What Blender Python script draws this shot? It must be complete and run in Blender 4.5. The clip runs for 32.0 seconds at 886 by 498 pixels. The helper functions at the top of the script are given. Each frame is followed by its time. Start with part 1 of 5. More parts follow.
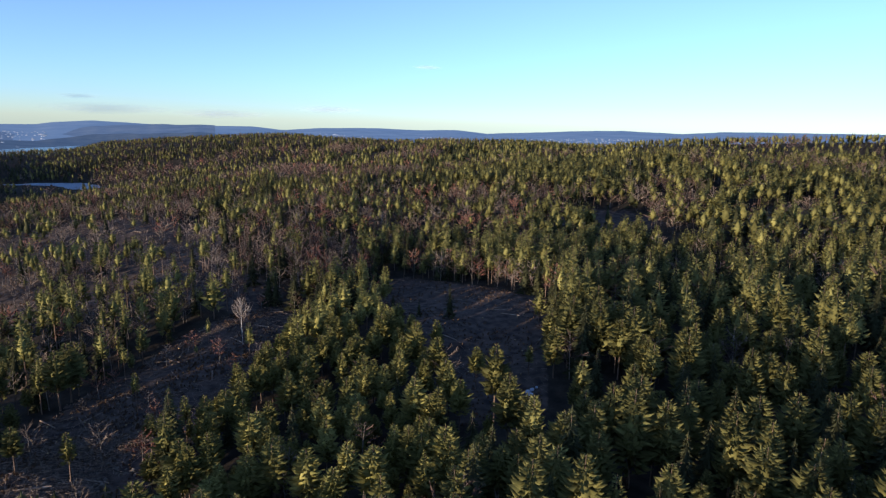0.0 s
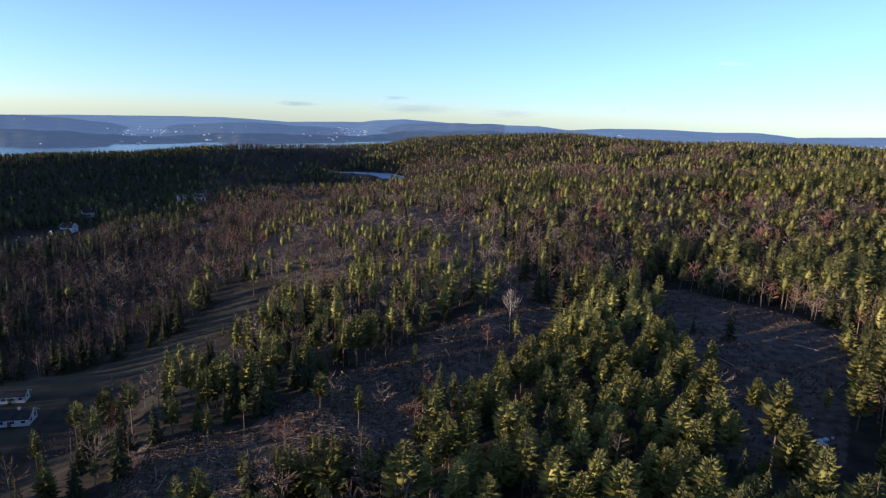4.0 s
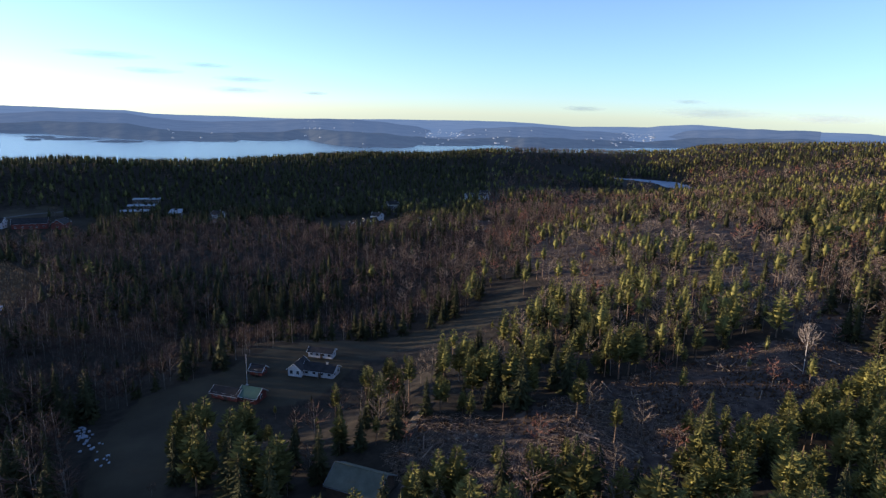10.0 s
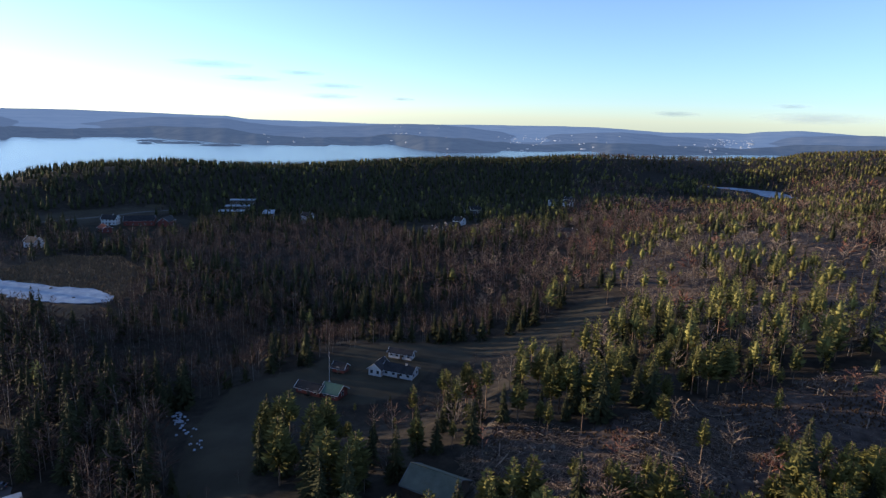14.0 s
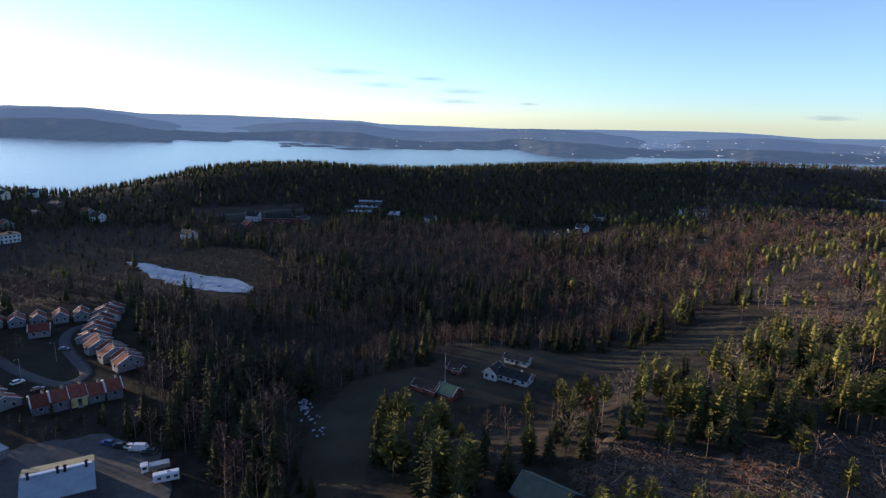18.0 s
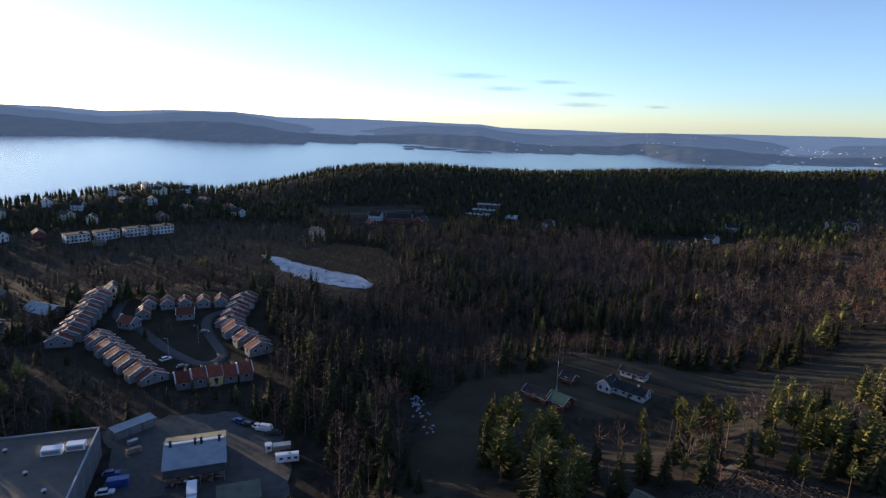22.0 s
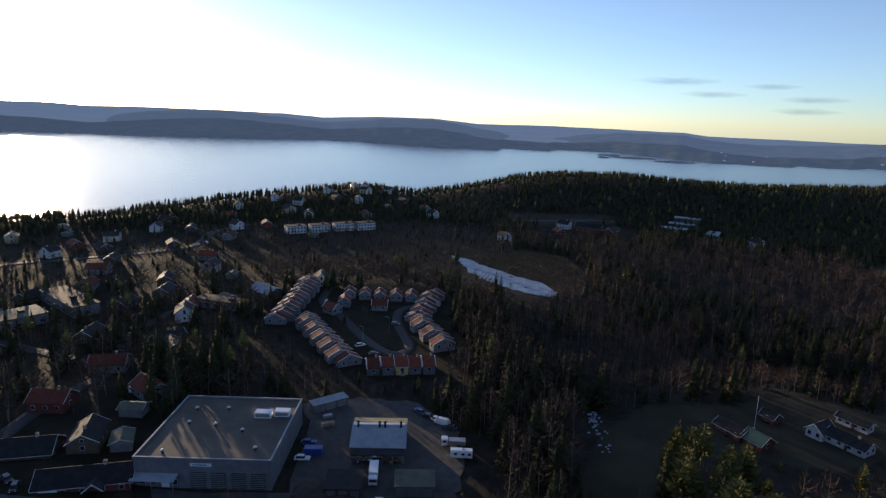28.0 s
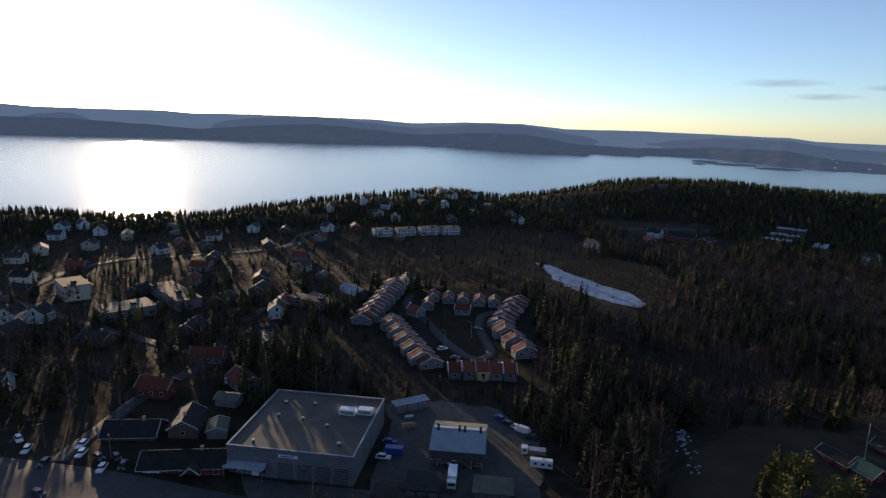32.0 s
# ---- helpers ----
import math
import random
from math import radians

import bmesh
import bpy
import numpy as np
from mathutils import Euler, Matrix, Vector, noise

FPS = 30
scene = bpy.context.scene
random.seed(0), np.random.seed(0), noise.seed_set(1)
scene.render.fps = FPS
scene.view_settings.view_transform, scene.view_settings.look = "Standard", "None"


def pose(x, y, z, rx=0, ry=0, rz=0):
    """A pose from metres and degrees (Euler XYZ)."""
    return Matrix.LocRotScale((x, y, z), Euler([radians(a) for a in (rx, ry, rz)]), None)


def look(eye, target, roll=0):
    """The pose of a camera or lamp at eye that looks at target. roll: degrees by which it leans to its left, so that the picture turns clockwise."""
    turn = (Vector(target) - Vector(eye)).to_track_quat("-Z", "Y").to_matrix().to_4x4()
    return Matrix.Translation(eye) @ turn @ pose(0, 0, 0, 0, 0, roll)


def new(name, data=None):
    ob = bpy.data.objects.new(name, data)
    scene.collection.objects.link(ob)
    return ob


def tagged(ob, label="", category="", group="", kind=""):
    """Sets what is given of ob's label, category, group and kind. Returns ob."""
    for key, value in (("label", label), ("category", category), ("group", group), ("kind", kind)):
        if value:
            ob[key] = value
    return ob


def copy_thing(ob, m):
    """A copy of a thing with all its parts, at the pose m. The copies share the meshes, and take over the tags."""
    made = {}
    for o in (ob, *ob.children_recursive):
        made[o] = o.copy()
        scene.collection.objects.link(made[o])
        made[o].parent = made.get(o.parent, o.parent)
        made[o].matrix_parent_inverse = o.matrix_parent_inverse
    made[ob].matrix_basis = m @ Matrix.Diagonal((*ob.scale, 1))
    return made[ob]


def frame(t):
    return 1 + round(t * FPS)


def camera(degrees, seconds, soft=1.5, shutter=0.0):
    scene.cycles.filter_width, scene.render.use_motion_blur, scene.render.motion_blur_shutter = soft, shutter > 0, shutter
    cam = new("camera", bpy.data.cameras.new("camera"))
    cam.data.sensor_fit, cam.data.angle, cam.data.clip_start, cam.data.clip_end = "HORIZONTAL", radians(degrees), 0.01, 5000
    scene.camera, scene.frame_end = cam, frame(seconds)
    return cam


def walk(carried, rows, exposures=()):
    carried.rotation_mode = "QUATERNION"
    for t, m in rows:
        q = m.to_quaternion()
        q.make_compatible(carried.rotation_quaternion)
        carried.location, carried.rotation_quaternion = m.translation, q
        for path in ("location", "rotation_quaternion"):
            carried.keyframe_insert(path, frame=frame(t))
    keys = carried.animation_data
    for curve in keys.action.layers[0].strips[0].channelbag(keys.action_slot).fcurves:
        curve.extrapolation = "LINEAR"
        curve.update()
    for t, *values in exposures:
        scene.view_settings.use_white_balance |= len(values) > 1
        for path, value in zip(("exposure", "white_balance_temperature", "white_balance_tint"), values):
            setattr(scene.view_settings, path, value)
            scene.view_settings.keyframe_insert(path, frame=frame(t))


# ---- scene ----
cam = camera(71.6, 32.0, soft=1.35)
# seconds, turn to the left, pitch, roll: the camera hovers 95 m over the yard and turns
PATH = [
    (0.0, 0.00, -11.54, -1.27), (0.5, 1.88, -11.60, -1.29), (1.0, 4.71, -11.66, -1.35), (1.5, 8.24, -11.75, -1.49), (2.0, 11.83, -11.86, -1.55),
    (2.5, 16.04, -11.97, -1.59), (3.0, 19.17, -12.06, -1.69), (3.5, 22.67, -12.14, -1.73), (4.0, 25.65, -12.19, -1.75), (4.5, 28.87, -12.31, -1.80),
    (6.5, 38.66, -12.61, -1.55), (7.0, 40.65, -12.61, -1.57), (7.5, 42.50, -12.60, -1.60), (8.0, 44.19, -12.58, -1.61), (8.5, 45.85, -12.58, -1.71),
    (9.0, 47.69, -12.56, -1.75), (9.5, 49.65, -12.55, -1.75), (10.0, 51.22, -12.54, -1.75), (10.5, 52.48, -12.49, -1.74), (11.0, 53.15, -12.47, -1.71),
    (11.5, 53.54, -12.44, -1.66), (12.0, 54.21, -12.41, -1.67), (12.5, 55.29, -12.37, -1.66), (13.0, 56.52, -12.35, -1.67), (13.5, 57.79, -12.32, -1.70),
    (14.0, 58.97, -12.29, -1.72), (14.5, 60.35, -12.25, -1.75), (16.5, 65.89, -12.20, -1.67), (17.0, 67.41, -12.21, -1.64), (17.5, 68.86, -12.21, -1.64),
    (18.0, 70.37, -12.19, -1.63), (18.5, 71.67, -12.20, -1.59), (19.0, 73.03, -12.17, -1.66), (19.5, 74.35, -12.17, -1.69), (20.0, 75.76, -12.18, -1.60),
    (20.5, 77.29, -12.17, -1.54), (21.0, 78.65, -12.14, -1.58), (21.5, 80.17, -12.16, -1.58), (22.0, 81.42, -12.17, -1.62), (22.5, 82.66, -12.15, -1.57),
    (23.0, 83.81, -12.10, -1.64), (23.5, 85.14, -12.12, -1.62), (24.0, 86.68, -12.13, -1.69), (24.5, 88.49, -12.12, -1.79), (25.0, 90.54, -12.13, -1.83),
    (25.5, 92.11, -12.17, -1.78), (27.5, 97.73, -12.09, -1.78), (28.0, 99.10, -12.07, -1.84), (28.5, 100.57, -12.05, -1.84), (29.0, 101.83, -12.05, -1.85),
    (29.5, 102.75, -11.99, -1.69), (30.0, 103.50, -11.95, -1.75), (30.5, 104.27, -11.95, -1.76), (31.0, 105.06, -11.90, -1.69), (31.5, 105.98, -11.85, -1.67),
    (32.0, 107.06, -11.81, -1.58),
]
walk(cam, [(t, pose(0, 0, 95, 90 + p, r, y)) for t, y, p, r in PATH],
     exposures=[(t, e, k, 17) for t, e, k in ((0.0, 1.5, 5700), (4.0, 1.6, 5800), (9.0, 1.7, 6000), (14.0, 1.72, 6050), (19.0, 1.6, 6250), (25.0, 1.38, 6500), (29.0, 1.14, 6800), (32.0, 1.05, 6900))])

# ---- world and sun ----
SUN_LEFT, SUN_UP = 133.5, 4.6
world = bpy.data.worlds.new("sky")
scene.world = world
world.use_nodes = True
wn, wl = world.node_tree.nodes, world.node_tree.links
sky = wn.new("ShaderNodeTexSky")
sky.sky_type, sky.sun_disc = "NISHITA", False
sky.sun_elevation, sky.sun_rotation = radians(SUN_UP), radians(-SUN_LEFT)
sky.altitude, sky.air_density, sky.dust_density, sky.ozone_density = 100, 0.65, 0.17, 2.8
tone = wn.new("ShaderNodeHueSaturation")
tone.inputs["Saturation"].default_value = 0.85
wl.new(sky.outputs[0], tone.inputs["Color"])
wl.new(tone.outputs[0], wn["Background"].inputs[0])
wn["Background"].inputs[1].default_value = 0.126
sun = new("sun", bpy.data.lights.new("sun", "SUN"))
sun.data.energy, sun.data.angle, sun.data.color = 3.0, radians(0.6), (1.0, 0.79, 0.53)
_a, _e = radians(SUN_LEFT), radians(SUN_UP)
SUN_WAY = Vector((-math.sin(_a) * math.cos(_e), math.cos(_a) * math.cos(_e), math.sin(_e)))
sun.matrix_world = look(SUN_WAY * 300, (0, 0, 0))

# ---- materials ----
def material(name, colors, rough=0.8, scale=1.0, metal=0.0, bump=0.0, detail=4.0, island=0.0, random_ob=0.0, spec=0.5, coarse=0.0, glow=None):
    """Noise between two or three colours at a real-world size, with a second coarser noise, bump and variation by piece."""
    m = bpy.data.materials.new(name)
    m.use_nodes = True
    n, l = m.node_tree.nodes, m.node_tree.links
    b = n["Principled BSDF"]
    geo = n.new("ShaderNodeNewGeometry")
    tex = n.new("ShaderNodeTexNoise")
    tex.inputs["Scale"].default_value, tex.inputs["Detail"].default_value, tex.inputs["Roughness"].default_value = scale, detail, 0.65
    l.new(geo.outputs["Position"], tex.inputs["Vector"])
    ramp = n.new("ShaderNodeValToRGB")
    cr = ramp.color_ramp
    cr.elements[0].position, cr.elements[1].position = 0.3, 0.7
    cr.elements[0].color, cr.elements[1].color = (*colors[0], 1), (*colors[-1], 1)
    if len(colors) == 3:
        e = cr.elements.new(0.5)
        e.color = (*colors[1], 1)
    l.new(tex.outputs[0], ramp.inputs[0])
    col = ramp.outputs[0]

    def vary(value, amount):
        nonlocal col
        mp = n.new("ShaderNodeMapRange")
        mp.inputs[3].default_value, mp.inputs[4].default_value = 1 - amount, 1 + amount
        l.new(value, mp.inputs[0])
        hsv = n.new("ShaderNodeHueSaturation")
        l.new(mp.outputs[0], hsv.inputs["Value"])
        l.new(col, hsv.inputs["Color"])
        col = hsv.outputs[0]

    if coarse:
        t2 = n.new("ShaderNodeTexNoise")
        t2.inputs["Scale"].default_value, t2.inputs["Detail"].default_value = scale * 0.13, 3
        l.new(geo.outputs["Position"], t2.inputs["Vector"])
        vary(t2.outputs[0], coarse)
    if island:
        vary(geo.outputs["Random Per Island"], island)
    if random_ob:
        oi = n.new("ShaderNodeObjectInfo")
        vary(oi.outputs["Random"], random_ob)
    l.new(col, b.inputs["Base Color"])
    b.inputs["Roughness"].default_value, b.inputs["Metallic"].default_value = rough, metal
    b.inputs["Specular IOR Level"].default_value = spec
    if bump:
        bp = n.new("ShaderNodeBump")
        bp.inputs["Distance"].default_value = bump
        l.new(tex.outputs[0], bp.inputs["Height"])
        l.new(bp.outputs[0], b.inputs["Normal"])
    # even emission over the whole surface, for haze put into far things
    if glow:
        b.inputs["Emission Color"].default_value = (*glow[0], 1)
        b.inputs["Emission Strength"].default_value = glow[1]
    return m


M_PINE = material("pine_needles", [(0.084, 0.081, 0.026), (0.180, 0.165, 0.052)], 0.8, 0.16, island=0.35, random_ob=0.25, spec=0.05)
# young needles, lighter than M_PINE, with sun on the stand painted into the colour
M_YOUNG = material("young_needles_painted_sun", [(0.115, 0.110, 0.030), (0.236, 0.211, 0.064)], 0.8, 0.16, island=0.35, random_ob=0.25, spec=0.05)
M_SPRUCE = material("spruce_needles", [(0.030, 0.033, 0.017), (0.066, 0.066, 0.029)], 0.8, 0.16, island=0.35, random_ob=0.25, spec=0.05)
M_BARK = material("pine_bark", [(0.085, 0.058, 0.040), (0.19, 0.125, 0.08)], 0.9, 2.0, bump=0.02, coarse=0.3)
M_BIRCHBARK = material("birch_bark", [(0.075, 0.063, 0.052), (0.21, 0.18, 0.15)], 0.8, 1.2, coarse=0.3)
M_TWIG = material("bare_twigs", [(0.058, 0.040, 0.034), (0.120, 0.080, 0.063)], 0.9, 0.1, island=0.3, random_ob=0.2, spec=0.1)
M_TWIGPALE = material("pale_birch_twigs", [(0.11, 0.085, 0.066), (0.21, 0.165, 0.13)], 0.9, 0.1, island=0.3, spec=0.1)
M_TWIGRED = material("reddish_birch_twigs", [(0.15, 0.065, 0.045), (0.26, 0.13, 0.09)], 0.9, 0.1, island=0.3, spec=0.1)
M_ASPHALT = material("asphalt", [(0.045, 0.045, 0.05), (0.075, 0.072, 0.07)], 0.85, 0.5, bump=0.01, coarse=0.35, spec=0.2)
M_GRAVEL = material("gravel_yard", [(0.045, 0.043, 0.04), (0.09, 0.085, 0.078)], 0.9, 0.35, bump=0.03, coarse=0.4)
M_ICE = material("pond_ice", [(0.09, 0.135, 0.21), (0.17, 0.225, 0.30), (0.30, 0.35, 0.41)], 0.5, 0.16, detail=7, coarse=0.4)
M_SNOW = material("old_snow", [(0.24, 0.28, 0.35), (0.46, 0.51, 0.58)], 0.7, 0.8, bump=0.05)
M_ROCK = material("pale_rock", [(0.06, 0.05, 0.04), (0.16, 0.13, 0.10)], 0.9, 0.7, bump=0.1, random_ob=0.25, island=0.25)
M_LOG = material("felled_wood", [(0.11, 0.080, 0.058), (0.34, 0.25, 0.18)], 0.9, 1.0, island=0.4, random_ob=0.3)
M_WHITE = material("white_paint", [(0.40, 0.41, 0.43), (0.60, 0.60, 0.60)], 0.6, 0.8, coarse=0.1, random_ob=0.08)
M_GREYWALL = material("grey_cladding", [(0.12, 0.125, 0.14), (0.19, 0.195, 0.21)], 0.7, 0.6, coarse=0.15, random_ob=0.2)
M_BEIGEWALL = material("beige_boards", [(0.42, 0.37, 0.28), (0.55, 0.50, 0.40)], 0.7, 0.6, random_ob=0.25)
M_REDWALL = material("red_boards", [(0.09, 0.018, 0.013), (0.16, 0.032, 0.022)], 0.75, 0.7, random_ob=0.2)
M_BROWNWALL = material("dark_brown_boards", [(0.06, 0.04, 0.03), (0.11, 0.075, 0.05)], 0.8, 0.7, random_ob=0.3)
M_YELLOW = material("ochre_boards", [(0.50, 0.36, 0.14), (0.60, 0.45, 0.20)], 0.75, 0.7)
M_REDTILE = material("red_roof_tiles", [(0.11, 0.032, 0.022), (0.20, 0.060, 0.038)], 0.8, 0.8, bump=0.03, coarse=0.2, random_ob=0.25, spec=0.15)
M_DARKROOF = material("dark_roof", [(0.018, 0.018, 0.021), (0.042, 0.040, 0.040)], 0.8, 0.5, coarse=0.25, random_ob=0.35, spec=0.2)
M_GREENROOF = material("green_sheet_roof", [(0.015, 0.055, 0.04), (0.03, 0.09, 0.065)], 0.5, 0.5)
M_METALROOF = material("pale_sheet_roof", [(0.24, 0.28, 0.32), (0.36, 0.39, 0.42)], 0.7, 0.3, metal=0.0, coarse=0.2, spec=0.15)
M_MOSSROOF = material("weathered_sheet_roof", [(0.085, 0.095, 0.07), (0.15, 0.155, 0.12)], 0.8, 0.3, coarse=0.25, spec=0.15)
M_FELT = material("roofing_felt", [(0.072, 0.061, 0.050), (0.128, 0.107, 0.086)], 0.85, 0.12, detail=6, coarse=0.3)
M_GLASS = material("window_glass", [(0.02, 0.025, 0.03), (0.04, 0.045, 0.05)], 0.08, 1.0, spec=0.8)
M_BLACK = material("black_rubber", [(0.015, 0.015, 0.015), (0.03, 0.03, 0.03)], 0.8, 3.0)
M_CARWHITE = material("white_car_paint", [(0.72, 0.73, 0.75), (0.80, 0.80, 0.82)], 0.25, 0.5, random_ob=0.08)
M_CARDARK = material("dark_car_paint", [(0.03, 0.035, 0.05), (0.06, 0.065, 0.08)], 0.25, 0.5, random_ob=0.4)
M_CARBLUE = material("blue_paint", [(0.02, 0.05, 0.22), (0.03, 0.08, 0.32)], 0.35, 0.5)
M_CARRED = material("red_car_paint", [(0.25, 0.02, 0.02), (0.32, 0.03, 0.03)], 0.3, 0.5)
M_STEEL = material("galvanised_steel", [(0.35, 0.36, 0.37), (0.5, 0.5, 0.5)], 0.4, 2.0, metal=0.8)
M_REED = material("dry_reeds", [(0.08, 0.055, 0.032), (0.16, 0.11, 0.06)], 0.95, 0.4, island=0.3)
M_DIRT = material("dark_soil", [(0.03, 0.025, 0.02), (0.07, 0.055, 0.04)], 0.95, 0.5, bump=0.1)
M_CONCRETE = material("concrete", [(0.22, 0.21, 0.20), (0.34, 0.33, 0.31)], 0.85, 0.8, coarse=0.2)


def ground_material():
    """Forest floor, with dry field, felled ground, garden lawn and reed bed by the zone attributes of the sheet."""
    m = material("forest_floor", [(0.018, 0.015, 0.012), (0.034, 0.028, 0.021), (0.056, 0.045, 0.032)], 0.95, 0.25, bump=0.25, detail=8, coarse=0.35, spec=0.1)
    n, l = m.node_tree.nodes, m.node_tree.links
    b = n["Principled BSDF"]
    col = b.inputs["Base Color"].links[0].from_socket
    geo = next(x for x in n if x.type == "NEW_GEOMETRY")
    zones = (("field", (0.040, 0.034, 0.023), (0.064, 0.054, 0.035), 0.08), ("felled", (0.034, 0.027, 0.024), (0.115, 0.086, 0.069), 0.35),
             ("lawn", (0.017, 0.015, 0.010), (0.038, 0.032, 0.020), 0.1), ("reed", (0.06, 0.042, 0.026), (0.11, 0.078, 0.047), 0.12),
             ("grass", (0.09, 0.066, 0.037), (0.20, 0.15, 0.085), 0.3))
    for name, c0, c1, scale in zones:
        at = n.new("ShaderNodeAttribute")
        at.attribute_name = name
        t = n.new("ShaderNodeTexNoise")
        t.inputs["Scale"].default_value, t.inputs["Detail"].default_value = scale, 7
        l.new(geo.outputs["Position"], t.inputs["Vector"])
        r = n.new("ShaderNodeValToRGB")
        r.color_ramp.elements[0].position, r.color_ramp.elements[1].position = 0.32, 0.68
        r.color_ramp.elements[0].color, r.color_ramp.elements[1].color = (*c0, 1), (*c1, 1)
        l.new(t.outputs[0], r.inputs[0])
        add = n.new("ShaderNodeMath")
        add.operation = "MULTIPLY_ADD"
        l.new(t.outputs[0], add.inputs[0])
        add.inputs[1].default_value = 0.6
        l.new(at.outputs["Fac"], add.inputs[2])
        step = n.new("ShaderNodeMapRange")
        step.inputs[1].default_value, step.inputs[2].default_value = 0.68, 0.92
        l.new(add.outputs[0], step.inputs[0])
        mix = n.new("ShaderNodeMix")
        mix.data_type = "RGBA"
        l.new(step.outputs[0], mix.inputs[0])
        l.new(col, mix.inputs[6])
        l.new(r.outputs[0], mix.inputs[7])
        col = mix.outputs[2]
    l.new(col, b.inputs["Base Color"])
    return m


def water_material():
    m = material("fjord_water", [(0.026, 0.040, 0.050), (0.036, 0.052, 0.064)], 0.2, 0.01, spec=0.5)
    n, l = m.node_tree.nodes, m.node_tree.links
    geo = next(x for x in n if x.type == "NEW_GEOMETRY")
    t = n.new("ShaderNodeTexNoise")
    t.inputs["Scale"].default_value, t.inputs["Detail"].default_value = 0.25, 5
    l.new(geo.outputs["Position"], t.inputs["Vector"])
    bp = n.new("ShaderNodeBump")
    bp.inputs["Distance"].default_value = 0.35
    # wind lanes: long streaks of smoother and rougher water
    mp, lane, st = n.new("ShaderNodeMapping"), n.new("ShaderNodeTexNoise"), n.new("ShaderNodeMapRange")
    mp.inputs["Rotation"].default_value, mp.inputs["Scale"].default_value = (0, 0, radians(-12)), (0.016, 0.0022, 1)
    lane.inputs["Scale"].default_value, lane.inputs["Detail"].default_value = 1.0, 5
    l.new(geo.outputs["Position"], mp.inputs["Vector"])
    l.new(mp.outputs[0], lane.inputs["Vector"])
    st.inputs[1].default_value, st.inputs[2].default_value, st.inputs[3].default_value, st.inputs[4].default_value = 0.35, 0.65, 0.06, 0.22
    l.new(lane.outputs[0], st.inputs[0])
    l.new(st.outputs[0], bp.inputs["Strength"])
    l.new(t.outputs[0], bp.inputs["Height"])
    l.new(bp.outputs[0], n["Principled BSDF"].inputs["Normal"])
    return m


M_GROUND, M_WATER = ground_material(), water_material()
# air haze is painted in as a bluish glow, stronger on the ranges farther back
M_FARWOOD = material("far_slope_haze_glow", [(0.012, 0.016, 0.014), (0.060, 0.062, 0.048)], 0.95, 0.012, detail=10, coarse=0.5, spec=0.0, glow=((0.026, 0.041, 0.070), 0.8))
M_MIDWOOD = material("ridge_haze_glow", [(0.018, 0.024, 0.022), (0.070, 0.072, 0.060)], 0.95, 0.009, detail=10, coarse=0.5, spec=0.0, glow=((0.036, 0.056, 0.096), 0.85))
M_FARHILL = material("hills_haze_glow", [(0.02, 0.027, 0.03), (0.075, 0.078, 0.070)], 0.95, 0.006, detail=10, coarse=0.5, spec=0.0, glow=((0.048, 0.075, 0.124), 0.9))

# ---- the lie of the land ----
SEA = -20.0
# broad rises and hollows: x, y, spread, height
HILLS_EAST = [(-60, 200, 110, 9.2), (110, 270, 130, -12.9), (180, 100, 150, 25.5), (-90, 100, 60, 3.0), (174, 420, 160, 18.6), (400, 500, 260, 35.2),
              (681, 1048, 350, 58.3), (242, 1226, 350, 33.4), (-108, 893, 260, 8.9), (-200, 560, 220, 16.2), (-150, 320, 100, 6.2), (-560, 1750, 350, 40.5),
              (-333, 1200, 260, 31.1), (100, -60, 150, 10.9)]
HILLS_WEST = [(-795, 75, 80, 22.7), (-800, 230, 80, 17.9), (-800, 375, 85, 16.5), (-830, 530, 90, 19.0), (-860, 690, 100, 11.9), (-900, 860, 120, 36.0),
              (-1000, 1000, 200, -20.2), (-780, -200, 170, 11.3), (-640, -330, 160, -2.2), (-560, -480, 170, -6.7), (-1000, 1250, 260, 19.5), (-620, 60, 120, -6.6),
              (-520, 850, 200, -30.7), (-480, 380, 160, -11.2), (-250, 150, 90, -11.2), (-300, -150, 200, -2.6)]
LEVELS = [(-155, -50, 45, 85, 0.0), (-262, -80, 62, 100, 0.0), (-192, 84, 30, 60, 2.0), (-375, -18, 40, 75, -1.5), (-570, 890, 60, 130, -7.0)]
# how far off the shore lies, by the turn to the left, and the shore across the water
COAST = np.array([[-180, 6000], [12, 6000], [24, 2150], [40, 1750], [60, 1420], [75, 1230], [85, 1090], [95, 1000], [105, 940], [115, 890], [125, 850], [145, 840], [180, 900]])
FAR_SHORE = np.array([[-60, 2100], [10, 2200], [29, 2840], [35.7, 2450], [43.8, 2190], [45.5, 2370], [50, 2150], [53.4, 2160], [54, 2010], [57.8, 1960], [60.6, 2010], [63.4, 2330],
                      [64.2, 2380], [65.4, 2260], [67.2, 2200], [69, 2260], [69.6, 2120], [75.6, 2140], [81.5, 2420], [84, 2580], [88.9, 2560], [89.4, 2400], [93.5, 2530], [94, 2320], [101.5, 2540],
                      [107, 2780], [120, 2900], [126, 2920], [135, 3210], [142, 3430], [180, 3500]])
